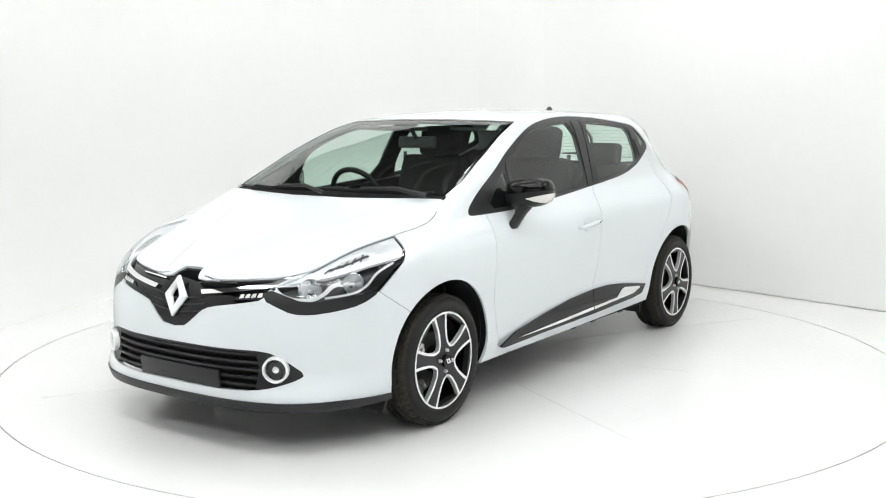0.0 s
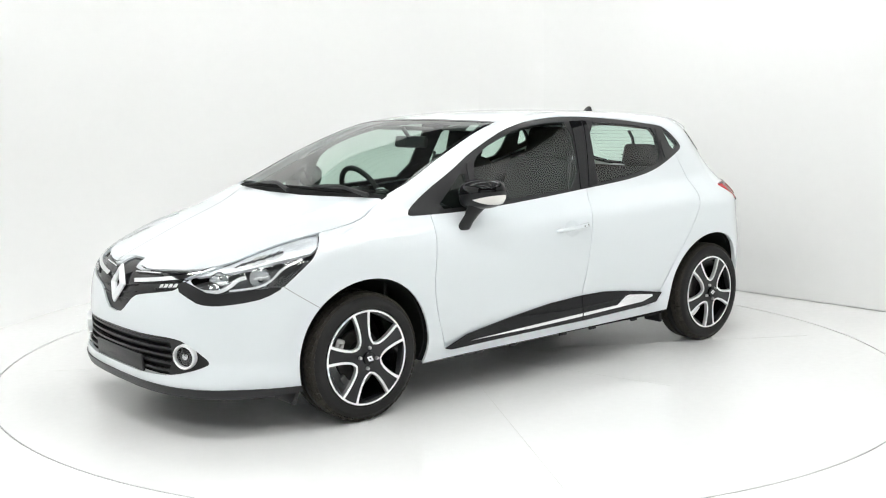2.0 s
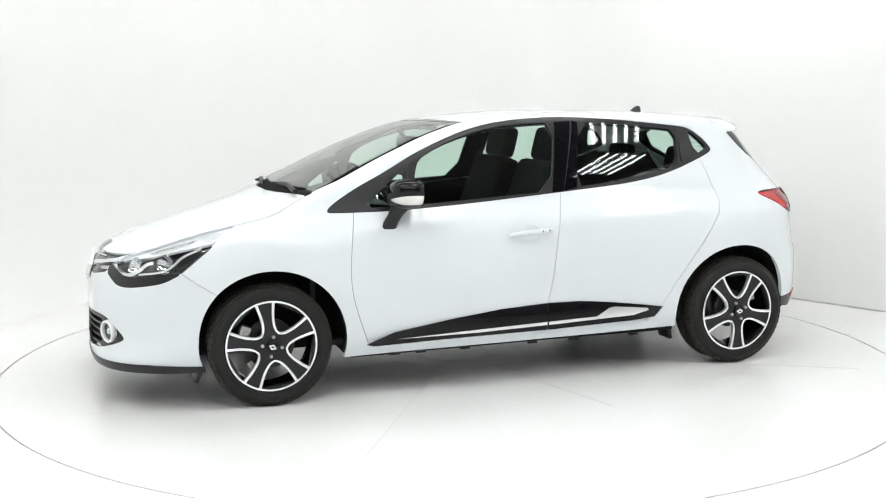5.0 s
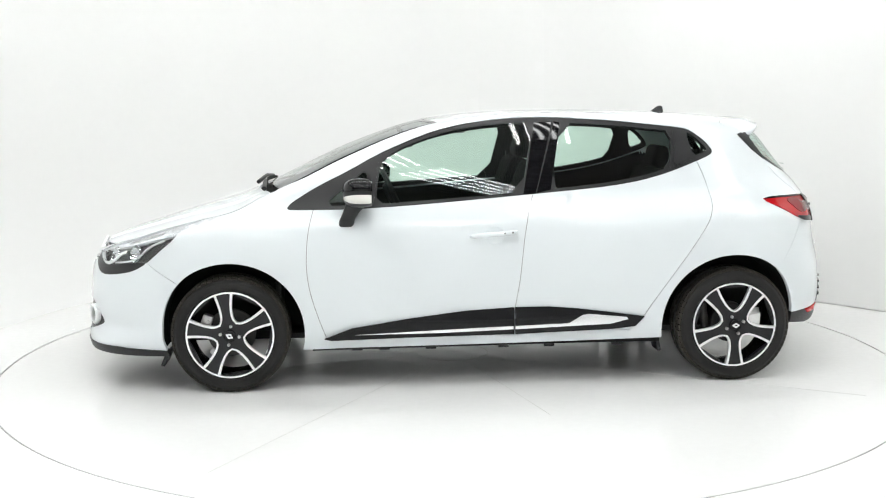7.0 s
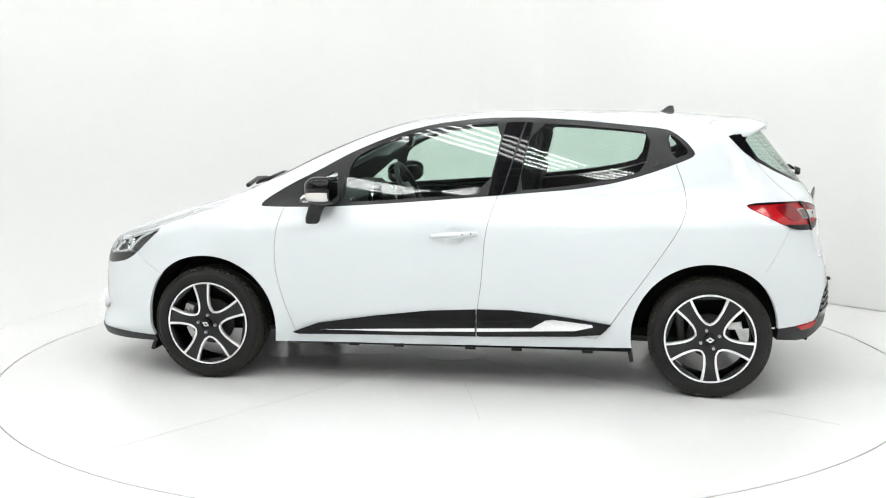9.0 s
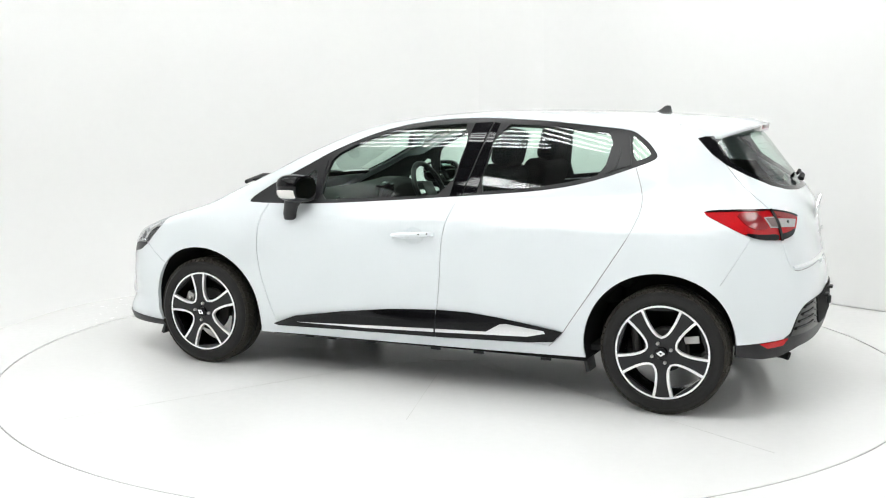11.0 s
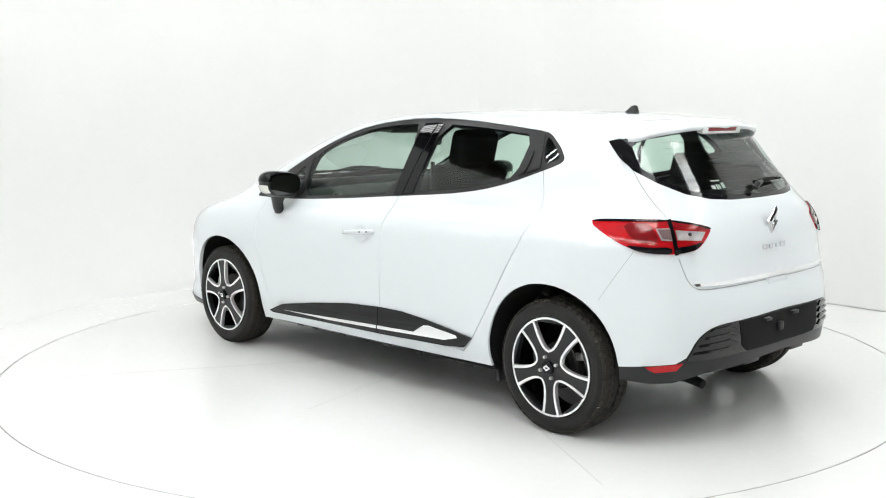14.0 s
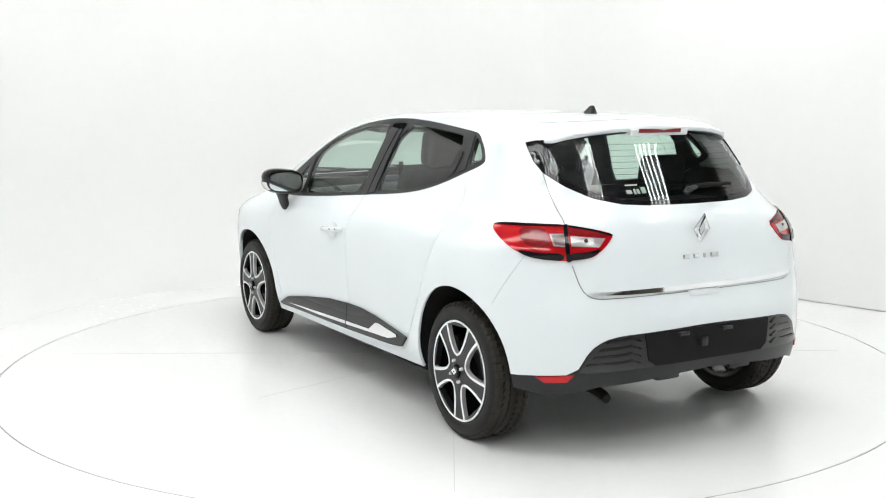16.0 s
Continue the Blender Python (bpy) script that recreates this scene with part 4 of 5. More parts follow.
bmesh.ops.translate(gb, vec=MC + Vector((.0545, 0, 0)), verts=gb.verts)
pair("mirror_glass", gb, ROOM_MIRROR, mirrors, "mirror glass", False)
arm = bmesh.new()
rows = []
for (cx, cy, cz), (lx, ly) in zip(((-.700, -.815, .828), (-.705, -.835, .838), (-.700, -.850, .870), (-.680, -.868, .910), (-.650, -.880, .955), (-.640, -.885, .985)), ((.030, .012), (.038, .022), (.038, .026), (.040, .028), (.055, .045), (.060, .055))):
    rows.append([arm.verts.new((cx + lx * math.cos(a), cy + ly * math.sin(a), cz)) for a in np.linspace(0, 2 * math.pi, 16, endpoint=False)])
for p_, q_ in zip(rows, rows[1:]):
    for i in range(16):
        arm.faces.new((p_[i], p_[(i + 1) % 16], q_[(i + 1) % 16], q_[i]))
arm.faces.new(rows[0])
pair("mirror_arm", arm, SATIN_BLACK, mirrors)

# the right-hand mirror is folded back along the door
mirrors[1].matrix_basis = pose(-.66, .80, 0) @ pose(0, 0, 0, 0, 0, -72) @ pose(.66, -.80, 0)
tagged(mirrors[1], "folded door mirror with gloss black cap")

# ---- nose: grille, emblem, lamps ----
panel("lamp_mask", ["mask"], SATIN_BLACK, front_bumper, -.001, .02, label="black shield under the headlights")
grille = whole("grille", ["grille"], GLOSS_BLACK, car, -.010, .02, label="gloss black radiator grille round the emblem")
for off in (-.03, .0, .03):
    plate("grille_bar", [(-2.378, .588 + off), (-2.25, .608 + off), (-2.235, .614 + off), (-2.25, .6125 + off), (-2.378, .5925 + off)], SATIN_BLACK, grille, -.004, .01, smooth_cuts=0)
plate("bright_bar", pairs(BAR), CHROME, grille, .004, .014, label="chrome wing bar", smooth_cuts=0)
plate("bright_edge", [(-2.285, .690), (-2.12, .699), (-2.12, .703), (-2.285, .695)], CHROME, grille, .0, .01, smooth_cuts=0)
lamps_day = plate("day_lamp", [(-2.118, .638), (-2.088, .659), (-1.996, .673), (-2.009, .649)], SATIN_BLACK, grille, -.003, .01, smooth_cuts=0, label="row of small day running lamps")
for i in range(4):
    a = -2.092 + i * .0225
    plate("day_lamp_lens", [(a, .645 + i * .0024), (a + .006, .660 + i * .0025), (a + .018, .662 + i * .0026), (a + .016, .648 + i * .0024)], LENS_WHITE, grille, .0, .004, smooth_cuts=0)


def diamond(cx, cz, w, h, ring, depth, y_fold):
    """A plain folded rhombus ring in the y-z plane, proud towards -x; its middle line stands higher."""
    bm = bmesh.new()
    outer = [(0, h), (w, 0), (0, -h), (-w, 0)]
    k = 1 - ring
    inner = [(0, h * (k - .06)), (w * k * .62, 0), (0, -h * (k - .06)), (-w * k * .62, 0)]
    mid = [((a[0] + b[0]) / 2, (a[1] + b[1]) / 2) for a, b in zip(outer, inner)]
    loops = []
    for pts2, d in ((outer, 0), (outer, depth * .45), (mid, depth), (inner, depth * .5), (inner, 0)):
        loops.append([bm.verts.new((-d, q[0], q[1])) for q in pts2])
    for a, b in zip(loops, loops[1:]):
        for i in range(4):
            bm.faces.new((a[i], a[(i + 1) % 4], b[(i + 1) % 4], b[i]))
    return bm


em = diamond(0, 0, .070, .091, .42, .022, 0)
bmesh.ops.bevel(em, geom=em.edges[:], offset=.002, segments=1, affect="EDGES")
bmesh.ops.transform(em, matrix=pose(-2.090, 0, .628, 0, 16, 0), verts=em.verts)
part("emblem", em, BRIGHTENED_SATIN_CHROME, grille, "plain chrome rhombus emblem", smooth=False)
# lower intake: dark back, slats, side cheeks with fog lamps
intake = whole("lower_grille", ["low_grille"], MATT_BLACK, car, -.035, .0, label="black lower air intake with slats")
plate("intake_cheek", pairs((-2.03, .437, -1.972, .428, -1.919, .392, -1.864, .337, -1.902, .313, -1.972, .287, -2.03, .274, -2.02, .33, -2.018, .38)), SATIN_BLACK, intake, -.006, .03, label="black plastic fog lamp cheek")
for i, (z0, z1) in enumerate(((.288, .287), (.318, .317), (.349, .348), (.381, .380), (.413, .413))):
    plate("slat", [(S_FRONT, z0), (-2.2, z0), (-2.03, z1), (-2.005, z1 + .004), (-2.03, z1 + .011), (-2.2, z0 + .010), (S_FRONT, z0 + .010)], SATIN_BLACK, intake, -.006, .035, smooth_cuts=0)
plate("intake_edge", [(S_FRONT, .428), (-2.13, .428), (-2.0, .427), (-1.95, .415), (-1.955, .424), (-2.0, .437), (-2.13, .438), (S_FRONT, .439)], SATIN_BLACK, intake, -.003, .03, smooth_cuts=0)
for i, sy in enumerate((-1, 1)):
    c = on_side(np.array([-1.959]), np.array([.361]))
    nn = Vector(outward(c)[0])
    c = Vector(c[0])
    q = Vector((nn.x * .9 - .1, nn.y, nn.z)).normalized().to_track_quat("-Y", "Z").to_matrix().to_4x4()
    m = Matrix.Translation(c + nn * .010) @ q
    rb = lathe([(.041, .02), (.041, -.004), (.045, -.009), (.050, -.004), (.051, .02)], 36)
    lb = lathe([(.0005, .018), (.018, .022), (.030, .016), (.040, .008)], 28)
    gb = lathe([(.0005, -.004), (.02, -.003), (.034, .0), (.041, .004)], 28)
    bb = lathe([(.0005, .002), (.013, .004), (.017, .012), (.0175, .02)], 20)
    for b_ in (rb, lb, gb, bb):
        bmesh.ops.transform(b_, matrix=m @ Matrix.Scale(1.1, 4), verts=b_.verts)
        if sy > 0:
            bmesh.ops.scale(b_, vec=(1, -1, 1), verts=b_.verts)
    fog = part("fog_lamp", lb, GLOSS_BLACK, car, "round fog lamp in a chrome ring")
    part("fog_ring", rb, BRIGHTENED_SATIN_CHROME, fog, "chrome ring")
    part("fog_bulb", bb, CHROME, fog)
    part("fog_glass", gb, GLASS_CLEAR, fog)
# plain black number plate
np_bm = block(.50, .012, .078, .003, m=pose(0, 0, 0))
for v in np_bm.verts:
    v.co.y += .22 * v.co.x ** 2
bmesh.ops.transform(np_bm, matrix=pose(-2.126, -.025, .303, 0, 0, -90) @ pose(0, 0, 0, 4, 0, 0), verts=np_bm.verts)
part("number_plate", np_bm, SATIN_BLACK, front_bumper, "blank dark grey number plate")

# headlights
lamp_t = tri[which == "lamp"]
lp = pairs(LAMP)
for i, mir in enumerate((False, True)):
    lens = sheet("headlight", P, N, lamp_t, GLASS_CLEAR, car, .001, .006, mir, "clear headlight with chrome reflectors")
    sheet("lamp_housing", P, N, lamp_t, LAMP_GREY, lens, -.050, 0, mir)

    def inset(name, o, mat, off, sk, label="", cuts=1, step=.012):
        o = rounded(np.asarray(o, float), cuts) if cuts else np.asarray(o, float)
        p_, t_, w_ = cut(o, [], step)
        Q_ = on_side(p_[:, 0], p_[:, 1])
        return sheet(name, Q_, outward(Q_), t_[w_ == "rest"], mat, lens, off, sk, mir, label)

    inset("reflector_blade", pairs((-1.94, .706, -1.83, .754, -1.735, .795, -1.60, .842, -1.437, .884, -1.492, .825, -1.515, .804, -1.64, .776, -1.75, .743, -1.86, .720)), BRIGHTENED_SATIN_CHROME, -.010, .012, "chrome upper reflector blade", 0)
    inset("turn_lamp", pairs((-1.80, .752, -1.70, .788, -1.62, .812, -1.615, .797, -1.70, .765, -1.79, .742)), LENS_WHITE, -.008, .004)
    inset("turn_ridge", pairs((-1.78, .757, -1.62, .806, -1.618, .802, -1.778, .752)), SATIN_BLACK, -.006, .003, cuts=0)
    inset("blade_line", pairs((-1.60, .825, -1.48, .855, -1.482, .852, -1.60, .822)), SATIN_BLACK, -.0105, .002, cuts=0)
    inset("blade_line", pairs((-1.61, .808, -1.495, .837, -1.497, .834, -1.61, .805)), SATIN_BLACK, -.0105, .002, cuts=0)
    inset("light_guide", stroke(pairs((-1.966, .684, -1.940, .662, -1.902, .646, -1.838, .645, -1.800, .668, -1.776, .699, -1.745, .709)), .015), LENS_WHITE, -.003, .006, "white light guide", 0)
    inset("light_guide", stroke(pairs((-1.80, .652, -1.70, .666, -1.655, .695, -1.622, .743, -1.55, .780)), .0085), LENS_WHITE, -.004, .006, "", 0)
    inset("dark_cheek", pairs((-1.655, .672, -1.622, .668, -1.575, .722, -1.535, .772, -1.60, .757, -1.632, .715)), SATIN_BLACK, -.014, .004, "", 0)
    for k_ in range(5):
        inset("blade_rib", pairs((-1.80 + .035 * k_, .745 + .010 * k_, -1.775 + .035 * k_, .760 + .012 * k_, -1.772 + .035 * k_, .758 + .012 * k_, -1.797 + .035 * k_, .743 + .010 * k_)), CHROME, -.005, .004, "", 0)
    inset("bulb_glow_plate", pairs((-1.735, .778, -1.69, .790, -1.69, .782, -1.735, .770)), AMBER_LENS, -.005, .003, "", 0)
    for s_, z_, r_ in ((-1.850, .695, .047), (-1.700, .712, .044)):
        c = on_side(np.array([s_]), np.array([z_]))
        nn = Vector(outward(c)[0])
        m = Matrix.Translation(Vector(c[0]) - nn * .032) @ Vector((nn.x * .7 - .3, nn.y, nn.z * .5)).normalized().to_track_quat("-Y", "Z").to_matrix().to_4x4()
        for nm, prof_, mt in (("reflector_bowl", [(.010, .02), (.022, .012), (r_ * .9, -.004), (r_, -.012), (r_ + .003, -.008)], DIMMED_CHROME), ("bulb", [(.0004, -.012), (.006, -.010), (.009, -.002), (.010, .02)], LENS_WHITE)):
            b_ = lathe(prof_, 20 if mt is DIMMED_CHROME else 16)
            bmesh.ops.transform(b_, matrix=m, verts=b_.verts)
            if mir:
                bmesh.ops.scale(b_, vec=(1, -1, 1), verts=b_.verts)
            part(nm, b_, mt, lens)

# ---- tail: lamps, spoiler, wiper, emblem ----
for mir in (False, True):
    tl = sheet("tail_lamp", P, N, tri[which == "tail_lamp"], GLASS_RED, car, .004, .02, mir, "red tail lamp wrapped round the corner")
    ti = sheet("tailgate_lamp", P, N, tri[which == "tail_lamp_inner"], GLASS_RED, car, .004, .02, mir, "red tailgate half of the tail lamp")

    def inset(name, o, mat, off, parent, label="", cuts=1):
        o = rounded(np.asarray(o, float), cuts) if cuts else np.asarray(o, float)
        p_, t_, w_ = cut(o, [], .012)
        Q_ = on_side(p_[:, 0], p_[:, 1])
        return sheet(name, Q_, outward(Q_), t_[w_ == "rest"], mat, parent, off, .006, mir, label)

    inset("lamp_base", pairs((1.53, .857, 1.60, .847, 1.672, .846, 1.672, .817, 1.60, .824, 1.56, .836)), GLOSS_BLACK, .0085, tl, "black lower edge")
    inset("lamp_base", pairs((1.689, .846, 1.74, .849, 1.786, .864, 1.760, .833, 1.725, .823, 1.691, .818)), GLOSS_BLACK, .0085, ti, "black lower edge")
    inset("lamp_brow", pairs((1.405, .942, 1.442, .951, 1.52, .953, 1.662, .952, 1.663, .946, 1.52, .946, 1.45, .944)), GLOSS_BLACK, .0085, tl)
    inset("lamp_brow", pairs((1.675, .951, 1.757, .935, 1.822, .915, 1.818, .908, 1.757, .928, 1.676, .944)), GLOSS_BLACK, .0085, ti)
    inset("inner_lens", pairs((1.515, .938, 1.600, .941, 1.617, .912, 1.632, .872, 1.585, .866, 1.545, .885)), DEEP_RED, .0075, tl, "darker red inner lens")
    inset("inner_lens", pairs((1.672, .945, 1.80, .918, 1.812, .909, 1.79, .905, 1.68, .918)), DEEP_RED, .0075, ti)
    inset("reverse_frame", pairs((1.622, .918, 1.670, .919, 1.676, .870, 1.640, .874)), REVERSE_LENS, .0085, tl, "", 0)
    inset("reverse_lens", pairs((1.628, .913, 1.667, .914, 1.672, .876, 1.644, .879)), SMOKED_LENS, .0105, tl, "", 0)
    inset("reverse_lens", pairs((1.686, .911, 1.795, .900, 1.776, .867, 1.692, .873)), REVERSE_LENS, .0085, ti, "clear reversing lens", 0)
    inset("lamp_divider", stroke(pairs((1.666, .951, 1.674, .91, 1.680, .87, 1.688, .814)), .012), GLOSS_BLACK, .0115, tl, "", 0)
    c = at_side(1.735, .892, .010)
    b_ = lathe([(.0004, -.003), (.007, -.002), (.009, .003)], 12)
    bmesh.ops.translate(b_, vec=c, verts=b_.verts)
    bmesh.ops.rotate(b_, cent=c, matrix=Matrix.Rotation(radians(70), 3, "Z"), verts=b_.verts)
    if mir:
        bmesh.ops.scale(b_, vec=(1, -1, 1), verts=b_.verts)
    part("reverse_bulb", b_, SATIN_BLACK, ti)

# roof spoiler: an upper skin from the roof's end to the trailing edge, a lower skin back to the glass
bm = bmesh.new()
rows = []
for y in np.linspace(-.535, .535, 41):
    a = abs(y)
    x0 = float(curve(a, (0, 1.466, .22, 1.446, .42, 1.376, .51, 1.300, .56, 1.285)))
    x1 = float(curve(a, (0, 1.622, .2, 1.606, .35, 1.566, .45, 1.515, .50, 1.460, .535, 1.385)))
    z0 = float(on_top(np.array([x0 - .004]), np.array([a]))[0, 2]) + .001
    z1 = float(curve(a, (0, 1.339, .2, 1.336, .35, 1.322, .45, 1.303, .50, 1.285, .535, 1.275)))
    col = []
    for f in np.linspace(0, 1, 7):
        col.append((x0 + (x1 - x0) * f, y, z0 + (z1 - z0) * f + .012 * math.sin(math.pi * f) * (1 - .5 * f)))
    col += [(x1 + .002, y, z1 - .008), (x1 - .006, y, z1 - .020), (x1 - .05, y, z1 - .026), (x0 + .07 + .03 * (1 - a / .5), y, min(z1 - .02, 1.315 - .1 * a * a)), (x0 + .01, y, z0 - .05)]
    rows.append([bm.verts.new(q) for q in col])
for p_, q_ in zip(rows, rows[1:]):
    for j in range(len(p_) - 1):
        bm.faces.new((p_[j], p_[j + 1], q_[j + 1], q_[j]))
bm.faces.new(rows[0])
bm.faces.new(rows[-1])
joint_line = []
for y in np.linspace(-.535, .535, 31):
    x0 = float(curve(abs(y), (0, 1.466, .22, 1.446, .42, 1.376, .51, 1.300, .56, 1.285))) - .003
    joint_line.append((x0, y, float(on_top(np.array([x0]), np.array([abs(y)]))[0, 2]) + .0005))
spoiler = part("spoiler", bm, PAINT, tailgate, "white roof-edge spoiler")
part("spoiler_joint", tube(joint_line, .0022, 5), SEAM_DARK, tailgate)
b_ = block(.03, .32, .030, .006, m=pose(1.598, -.02, 1.316, 0, 14, 0))
part("lamp_box", b_, LAMP_WHITE, tailgate)
b_ = block(.012, .235, .018, .003, m=pose(1.611, -.02, 1.320, 0, 14, 0))
part("high_brake_lamp", b_, DEEP_RED, tailgate, "narrow red high-level brake lamp")

# glossy side blades beside the rear window
plate("window_blade", pairs((1.405, 1.272, 1.44, 1.235, 1.485, 1.186, 1.54, 1.150, 1.522, 1.195, 1.50, 1.255, 1.49, 1.283)), GLOSS_BLACK, tailgate, .004, .008, smooth_cuts=0, label="gloss black blade beside the rear window")
plate("tailgate_strip", [(1.745, .692), (1.853, .693), (2.118, .696), (S_REAR, .696), (S_REAR, .676), (2.117, .676), (1.853, .677), (1.753, .681)], CHROME, tailgate, .008, .01, smooth_cuts=0, label="chrome strip along the tailgate foot")
b_ = block(.03, .16, .026, .008, m=pose(1.902, -.02, .662))
part("release_button", b_, PAINT, tailgate)
em = diamond(0, 0, .043, .066, .40, .014, 0)
bmesh.ops.transform(em, matrix=pose(1.872, -.012, .921, 0, -12, 180), verts=em.verts)
part("rear_emblem", em, DIMMED_CHROME, tailgate, "plain chrome rhombus emblem", smooth=False)
for y0, w_ in ((-.115, .034), (-.062, .030), (-.016, .012), (.040, .044)):
    b_ = block(.005, w_, .019, .002, m=pose(1.897, y0, .812, 0, -4, 0))
    part("letter_bar", b_, DIMMED_CHROME, tailgate, "small chrome letter bar")
# rear wiper
wb = tube([(1.795, -.035, 1.062), (1.800, -.02, 1.078), (1.790, .03, 1.086)], [.016, .014, .009], 10)
wiper = part("rear_wiper", wb, SATIN_BLACK, tailgate, "black rear wiper")
part("wiper_blade", tube([(1.775, -.01, 1.086), (1.772, .12, 1.092), (1.755, .26, 1.090)], [.008, .010, .005], 8), MATT_BLACK, tailgate)
# heating lines of the rear window
for z in np.linspace(1.075, 1.27, 9):
    s_ = np.linspace(1.66 + .15 * (1.27 - z) / .2, S_REAR, 12)
    q = on_side(s_, np.full(12, z))
    q = q - outward(q) * .009
    line = [tuple(v) for v in q] + [(v[0], -v[1], v[2]) for v in q[::-1]]
    part("heating_line", tube(line, .0007, 4), MATT_BLACK, rear_window)
# window sticker: plain shapes
q = on_side(np.array([1.90]), np.array([1.075]))[0]
for dy, dz, w_, h_ in ((0, 0, .026, .018), (.030, .0, .010, .026), (.048, 0, .014, .022), (.075, .004, .022, .030), (.008, .028, .06, .006)):
    b_ = block(.001, w_, h_, 0, m=pose(q[0] + .002 - .0 * dy, q[1] + dy, q[2] + dz, 0, -38, -4))
    part("sticker_bar", b_, STICKER, rear_window, "small pale window sticker", smooth=False)

# rear valance: dark gloss middle, ribs, plate recess, reflectors, exhaust
gloss = plate("valance_gloss", [(1.722, .372), (1.762, .466), (1.803, .500), (1.855, .515), (1.95, .520), (2.10, .525), (S_REAR, .527), (S_REAR, .395), (2.05, .388), (1.90, .380), (1.80, .373)], VALANCE_GLOSS, rear_bumper, .002, .008, label="gloss black middle of the valance", smooth_cuts=0)
for k_ in range(4):
    z_ = .400 + k_ * .030
    s0_ = 1.745 + .02 * k_
    plate("valance_rib", [(s0_, z_), (1.86, z_ + .006), (1.885, z_ + .012), (1.915, z_), (1.915, z_ + .005), (1.888, z_ + .020), (1.86, z_ + .014), (s0_ + .006, z_ + .008)], VALANCE_GLOSS, rear_bumper, .006, .009, smooth_cuts=0, lean=.2)
plate("plate_recess", [(1.932, .517), (2.10, .522), (S_REAR, .524), (S_REAR, .388), (2.05, .386), (1.972, .386), (1.945, .41)], MATT_BLACK, rear_bumper, .006, .006, smooth_cuts=0, label="black blank plate mount")
for y0 in (-.17, .07):
    part("plate_light", block(.02, .05, .014, .003, m=pose(1.952, y0, .508)), SATIN_BLACK, rear_bumper)
part("plate_latch", block(.02, .035, .04, .008, m=pose(1.955, -.06, .465)), SATIN_BLACK, rear_bumper)
plate("reflector", pairs((1.597, .352, 1.712, .365, 1.691, .336, 1.626, .329)), GLASS_RED, rear_bumper, .004, .006, smooth_cuts=0, label="red rear reflector")
part("exhaust", tube([(1.62, -.40, .245), (1.72, -.43, .255), (1.79, -.445, .25), (1.815, -.45, .243)], [.022, .022, .021, .020], 14), MATT_BLACK, car, "short dark exhaust tip")
part("diffuser_fin", block(.05, .12, .05, .01, m=pose(1.88, -.2, .335)), SATIN_BLACK, rear_bumper)
part("diffuser_fin", block(.05, .12, .05, .01, m=pose(1.88, .2, .335)), SATIN_BLACK, rear_bumper)

# aerial fin, wipers
bm = bmesh.new()
base = [(-.042, 0), (-.03, -.017), (.035, -.020), (.042, 0), (.035, .020), (-.03, .017)]
v0 = [bm.verts.new((x, y, 0)) for x, y in base]
v1 = [bm.verts.new((x * .35 + .018, y * .25, .036)) for x, y in base]
for i in range(6):
    bm.faces.new((v0[i], v0[(i + 1) % 6], v1[(i + 1) % 6], v1[i]))
bm.faces.new(v1)
zr = float(on_top(np.array([1.10]), np.array([0.0]))[0, 2])
bmesh.ops.bevel(bm, geom=bm.edges[:], offset=.003, segments=2, affect="EDGES")
bmesh.ops.transform(bm, matrix=pose(1.095, 0, zr - .001, 0, 2, 0), verts=bm.verts)
part("aerial_fin", bm, SATIN_BLACK, car, "black shark-fin aerial")
for pts_ in (((-1.150, .50), (-1.155, .30), (-1.165, .10), (-1.16, -.06)), ((-1.160, -.02), (-1.150, -.25), (-1.125, -.45), (-1.075, -.63))):
    line = []
    for x_, y_ in pts_:
        q = on_top(np.array([x_]), np.array([abs(y_)]))[0]
        line.append(Vector((x_, y_, q[2] + .016)))
    wiper = part("wiper_blade", tube(line, [.006, .011, .011, .006], 8), MATT_BLACK, car, "black windscreen wiper")
    up = [line[1] + Vector((.0, 0, .012)), line[2] + Vector((-.01, 0, .02)), line[3] + Vector((-.05, 0, -.012))]
    part("wiper_arm", tube(up, [.007, .010, .012], 8), SATIN_BLACK, wiper)

# ---- interior ----
inner = np.isin(which, ["front_door", "rear_door", "rest", "seam"]) & (pts[tri].mean(1)[:, 0] > -1.25) & (pts[tri].mean(1)[:, 0] < 1.62) & (pts[tri].mean(1)[:, 1] < 1.15)
for mir in (False, True):
    sheet("door_lining", P, N, tri[inner], TRIM_GREY, car, -.045, .0, mir, "dark grey inner door lining")
frame_in = np.isin(which, ["frame"])
for mir in (False, True):
    sheet("frame_lining", P, N, tri[frame_in], TRIM_GREY, car, -.025, .0, mir)
# headliner under the roof
hl = (tw == "rest") & (tp[tt].mean(1)[:, 0] > -.30) & (tp[tt].mean(1)[:, 1] < .56)
sheet("headliner", np.vstack([TP, TP * [1, -1, 1]]), np.vstack([TN, TN * [1, -1, 1]]), np.vstack([tt[hl], tt[hl] + len(TP)]), HEADLINER, car, -.03, 0, False, "pale cloth headliner")


def soft(x, y, z, m, bev):
    return block(x, y, z, bev, 4, m)


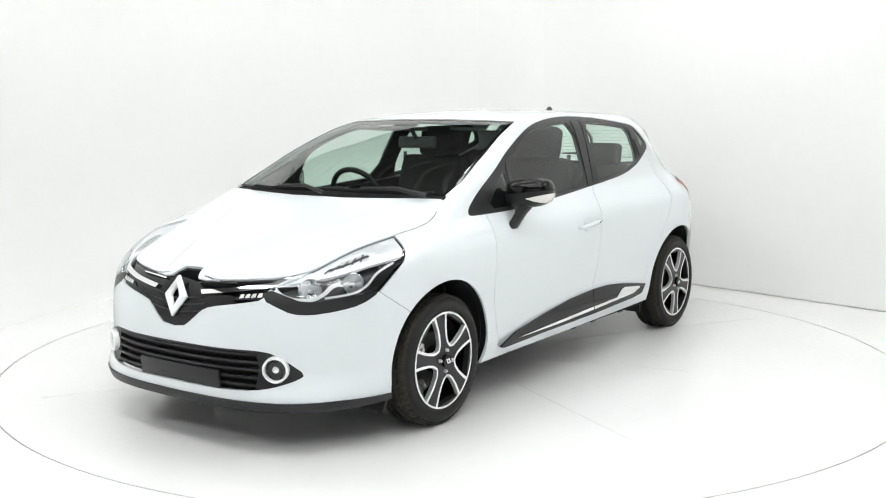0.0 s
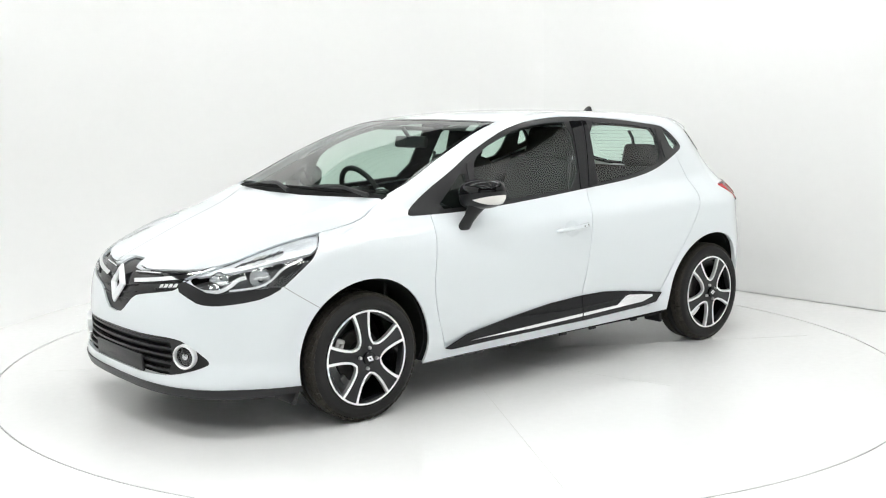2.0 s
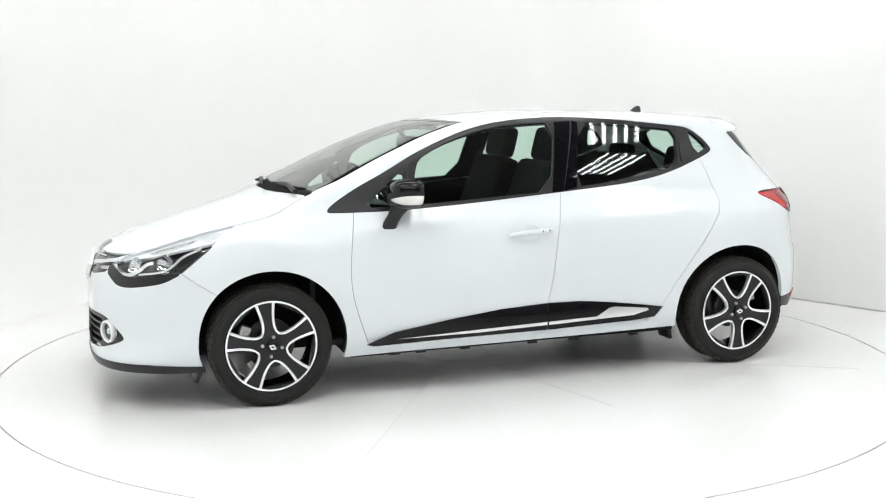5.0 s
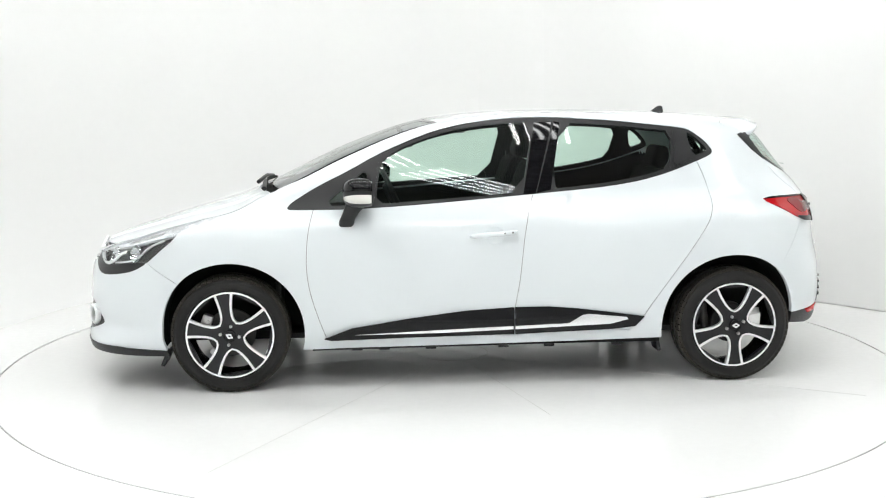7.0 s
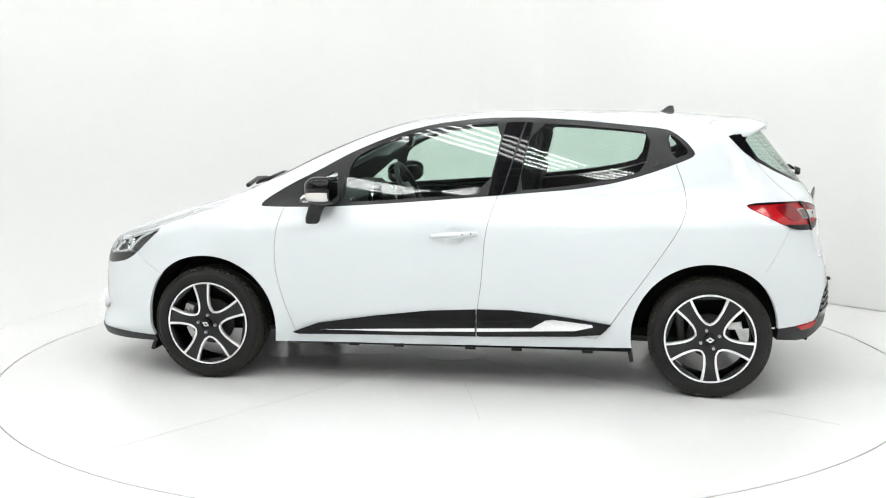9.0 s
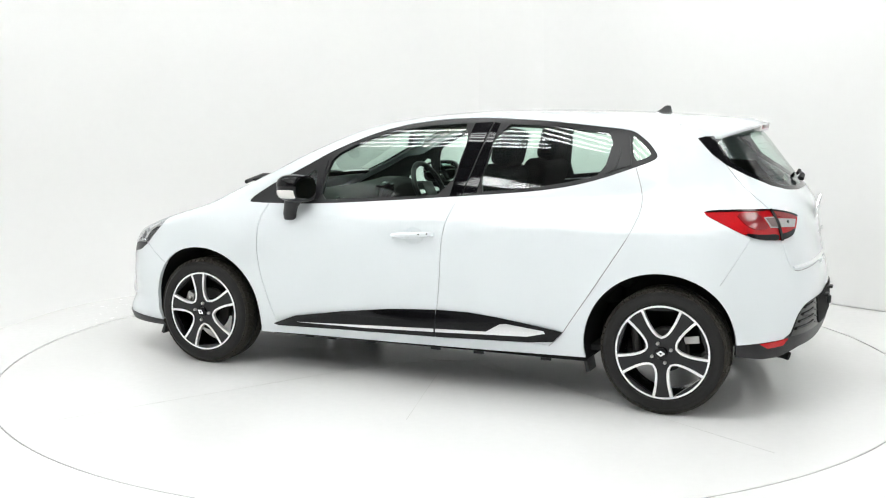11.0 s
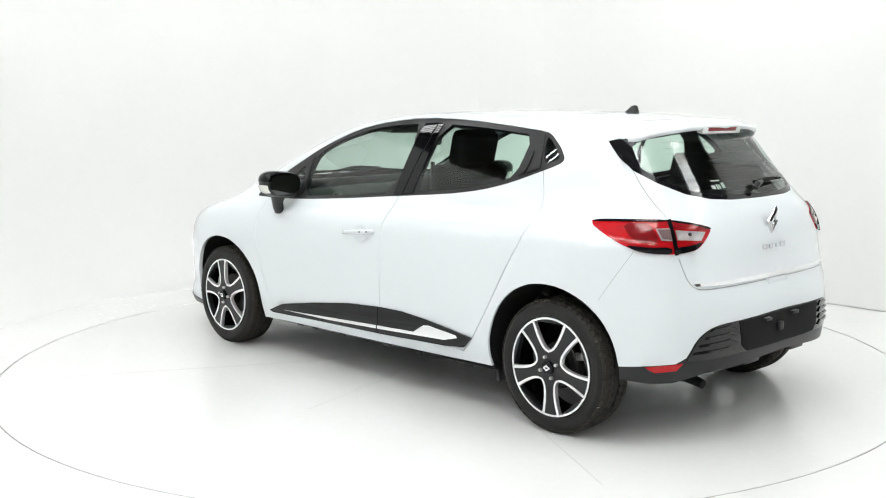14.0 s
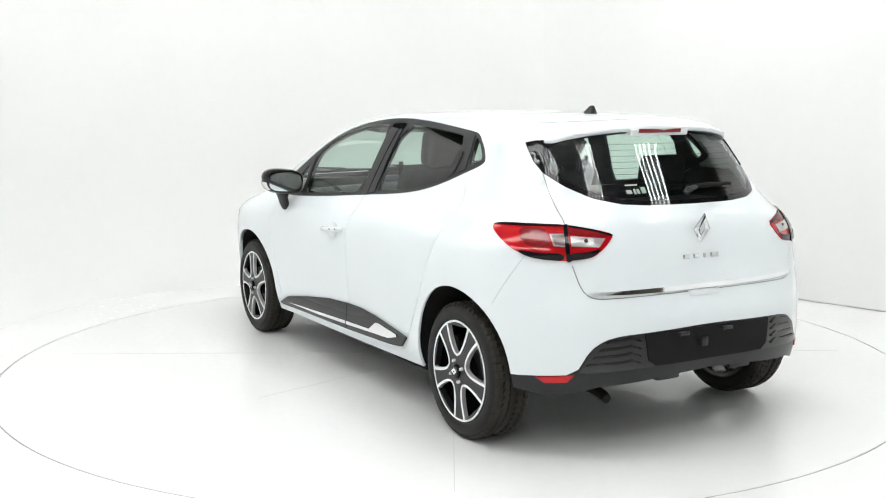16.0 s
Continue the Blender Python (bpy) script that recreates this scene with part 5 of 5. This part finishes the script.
def seat(x, y):
    """A front seat: cushion, raked back, headrest on two posts."""
    s = part("front_seat", soft(.50, .48, .16, pose(x - .10, y, .50, 0, -8, 0), .05), CLOTH, car, "charcoal cloth front seat with headrest")
    part("backrest", soft(.15, .48, .60, pose(x + .22, y, .84, 0, 20, 0), .06), CLOTH, s)
    part("headrest", soft(.11, .27, .19, pose(x + .345, y, 1.215, 0, 14, 0), .045), CLOTH, s)
    for d in (-.06, .06):
        part("headrest_post", tube([(x + .29, y + d, 1.08), (x + .33, y + d, 1.18)], .006, 8), CHROME, s)
    part("seat_base", block(.44, .40, .22, .02, m=pose(x - .08, y, .34)), TRIM_GREY, s)


seat(.02, -.36)
seat(.02, .36)
bench = part("rear_bench", soft(.50, 1.20, .16, pose(.78, 0, .52, 0, -6, 0), .05), CLOTH, car, "charcoal cloth rear bench with two headrests")
part("backrest", soft(.14, 1.20, .52, pose(1.10, 0, .80, 0, 20, 0), .05), CLOTH, bench)
for y in (-.36, .36):
    part("headrest", soft(.09, .24, .14, pose(1.20, y, 1.12, 0, 14, 0), .04), CLOTH, bench)
part("parcel_shelf", block(.42, 1.06, .02, .008, m=pose(1.42, 0, .985)), TRIM_GREY, car)
part("cabin_floor", block(2.5, 1.40, .03, .01, m=pose(.2, 0, .26)), TRIM_GREY, car)
part("bulkhead", block(.03, 1.36, .62, .01, m=pose(-1.06, 0, .60)), TRIM_GREY, car)
part("boot_wall", block(.02, .9, .56, .01, m=pose(1.66, 0, .62)), TRIM_GREY, car)

# dashboard: a swept profile with a binnacle hood before the wheel on the far (right-hand) side
bm = bmesh.new()
rows = []
for y in np.linspace(-.66, .66, 23):
    hump = .045 * math.exp(-((y - .36) / .17) ** 4)
    dip = -.02 * (abs(y) / .66) ** 2
    col = [(-1.04, .93), (-.90, .955 + dip), (-.74, .965 + dip + hump * .8), (-.64, .955 + dip + hump), (-.60, .925 + dip + hump * .8), (-.585, .86), (-.62, .74), (-.68, .56), (-.95, .50)]
    rows.append([bm.verts.new((x, y, z)) for x, z in col])
for p_, q_ in zip(rows, rows[1:]):
    for j in range(len(p_) - 1):
        bm.faces.new((p_[j], p_[j + 1], q_[j + 1], q_[j]))
dash = part("dashboard", bm, TRIM_GREY, car, "dark grey moulded dashboard")
part("centre_screen", block(.03, .20, .15, .01, m=pose(-.585, 0, .90, 0, 12, 0)), GLOSS_BLACK, dash)
part("screen_edge", tube([(-.568, .11 * math.cos(a), .90 + .085 * math.sin(a)) for a in np.linspace(0, 2 * math.pi, 28, endpoint=False)], .006, 6, True), CHROME, dash)
for y in (-.52, .56):
    part("air_vent", tube([(-.585, y + .05 * math.cos(a), .885 + .05 * math.sin(a)) for a in np.linspace(0, 2 * math.pi, 24, endpoint=False)], .006, 6, True), CHROME, dash)
part("console", block(.7, .20, .30, .03, m=pose(-.25, 0, .44)), TRIM_GREY, car)
# steering wheel
m = pose(-.44, .36, .915, 0, 65, 0)
sw = part("steering_wheel", (lambda b: (bmesh.ops.transform(b, matrix=m, verts=b.verts), b)[1])(tube([(.183 * math.cos(a), .183 * math.sin(a), 0) for a in np.linspace(0, 2 * math.pi, 40, endpoint=False)], .016, 10, True)), SATIN_BLACK, car, "black three-spoke steering wheel")
part("wheel_boss", block(.13, .15, .05, .02, m=m @ pose(0, 0, -.02)), SATIN_BLACK, sw)
for a in (90, -90, 0):
    part("wheel_spoke", block(.12, .03, .018, .006, m=m @ pose(0, 0, -.01, 0, 0, a) @ pose(.11, 0, 0)), CHROME if a else SATIN_BLACK, sw)
# inner mirror and sensor box
part("inner_mirror", block(.035, .23, .065, .015, m=pose(-.36, 0, 1.235, 0, 12, 8)), SATIN_BLACK, car, "black interior mirror")
part("mirror_foot", tube([(-.375, 0, 1.26), (-.42, 0, 1.318)], .012, 8), SATIN_BLACK, car)
part("paper_slip", block(.004, .06, .05, 0, m=pose(-.33, -.48, 1.318, 0, 55, 0)), LAMP_WHITE, windscreen)
for y in (-.33, .33):
    part("sun_visor", block(.16, .40, .02, .008, m=pose(-.16, y, 1.305, 0, 4, 0)), HEADLINER, car)
part("centre_belt", tube([(1.30, -.18, 1.27), (1.30, -.215, 1.22), (1.30, -.222, 1.14)], .010, 6), SATIN_BLACK, car, "hanging black centre seat belt")
for y in (-.60, .60):
    part("seat_belt", tube([(.30, y * .99, 1.15), (.28, y * .98, .9), (.20, y, .55)], .012, 6), SATIN_BLACK, car)

# ---- the turning ----
def motions():
    rows_car, rows_table = [], []
    for i in range(0, 33):
        t = i * .5
        turn = 54.93 + -7.1726 * t
        m = pose(0, 0, 0, 0, 0, turn)
        rows_car.append((t, m @ pose(.1125, .056, 0)))
        rows_table.append((t, m))
    walk(car, rows_car)
    walk(turntable, rows_table)


motions()
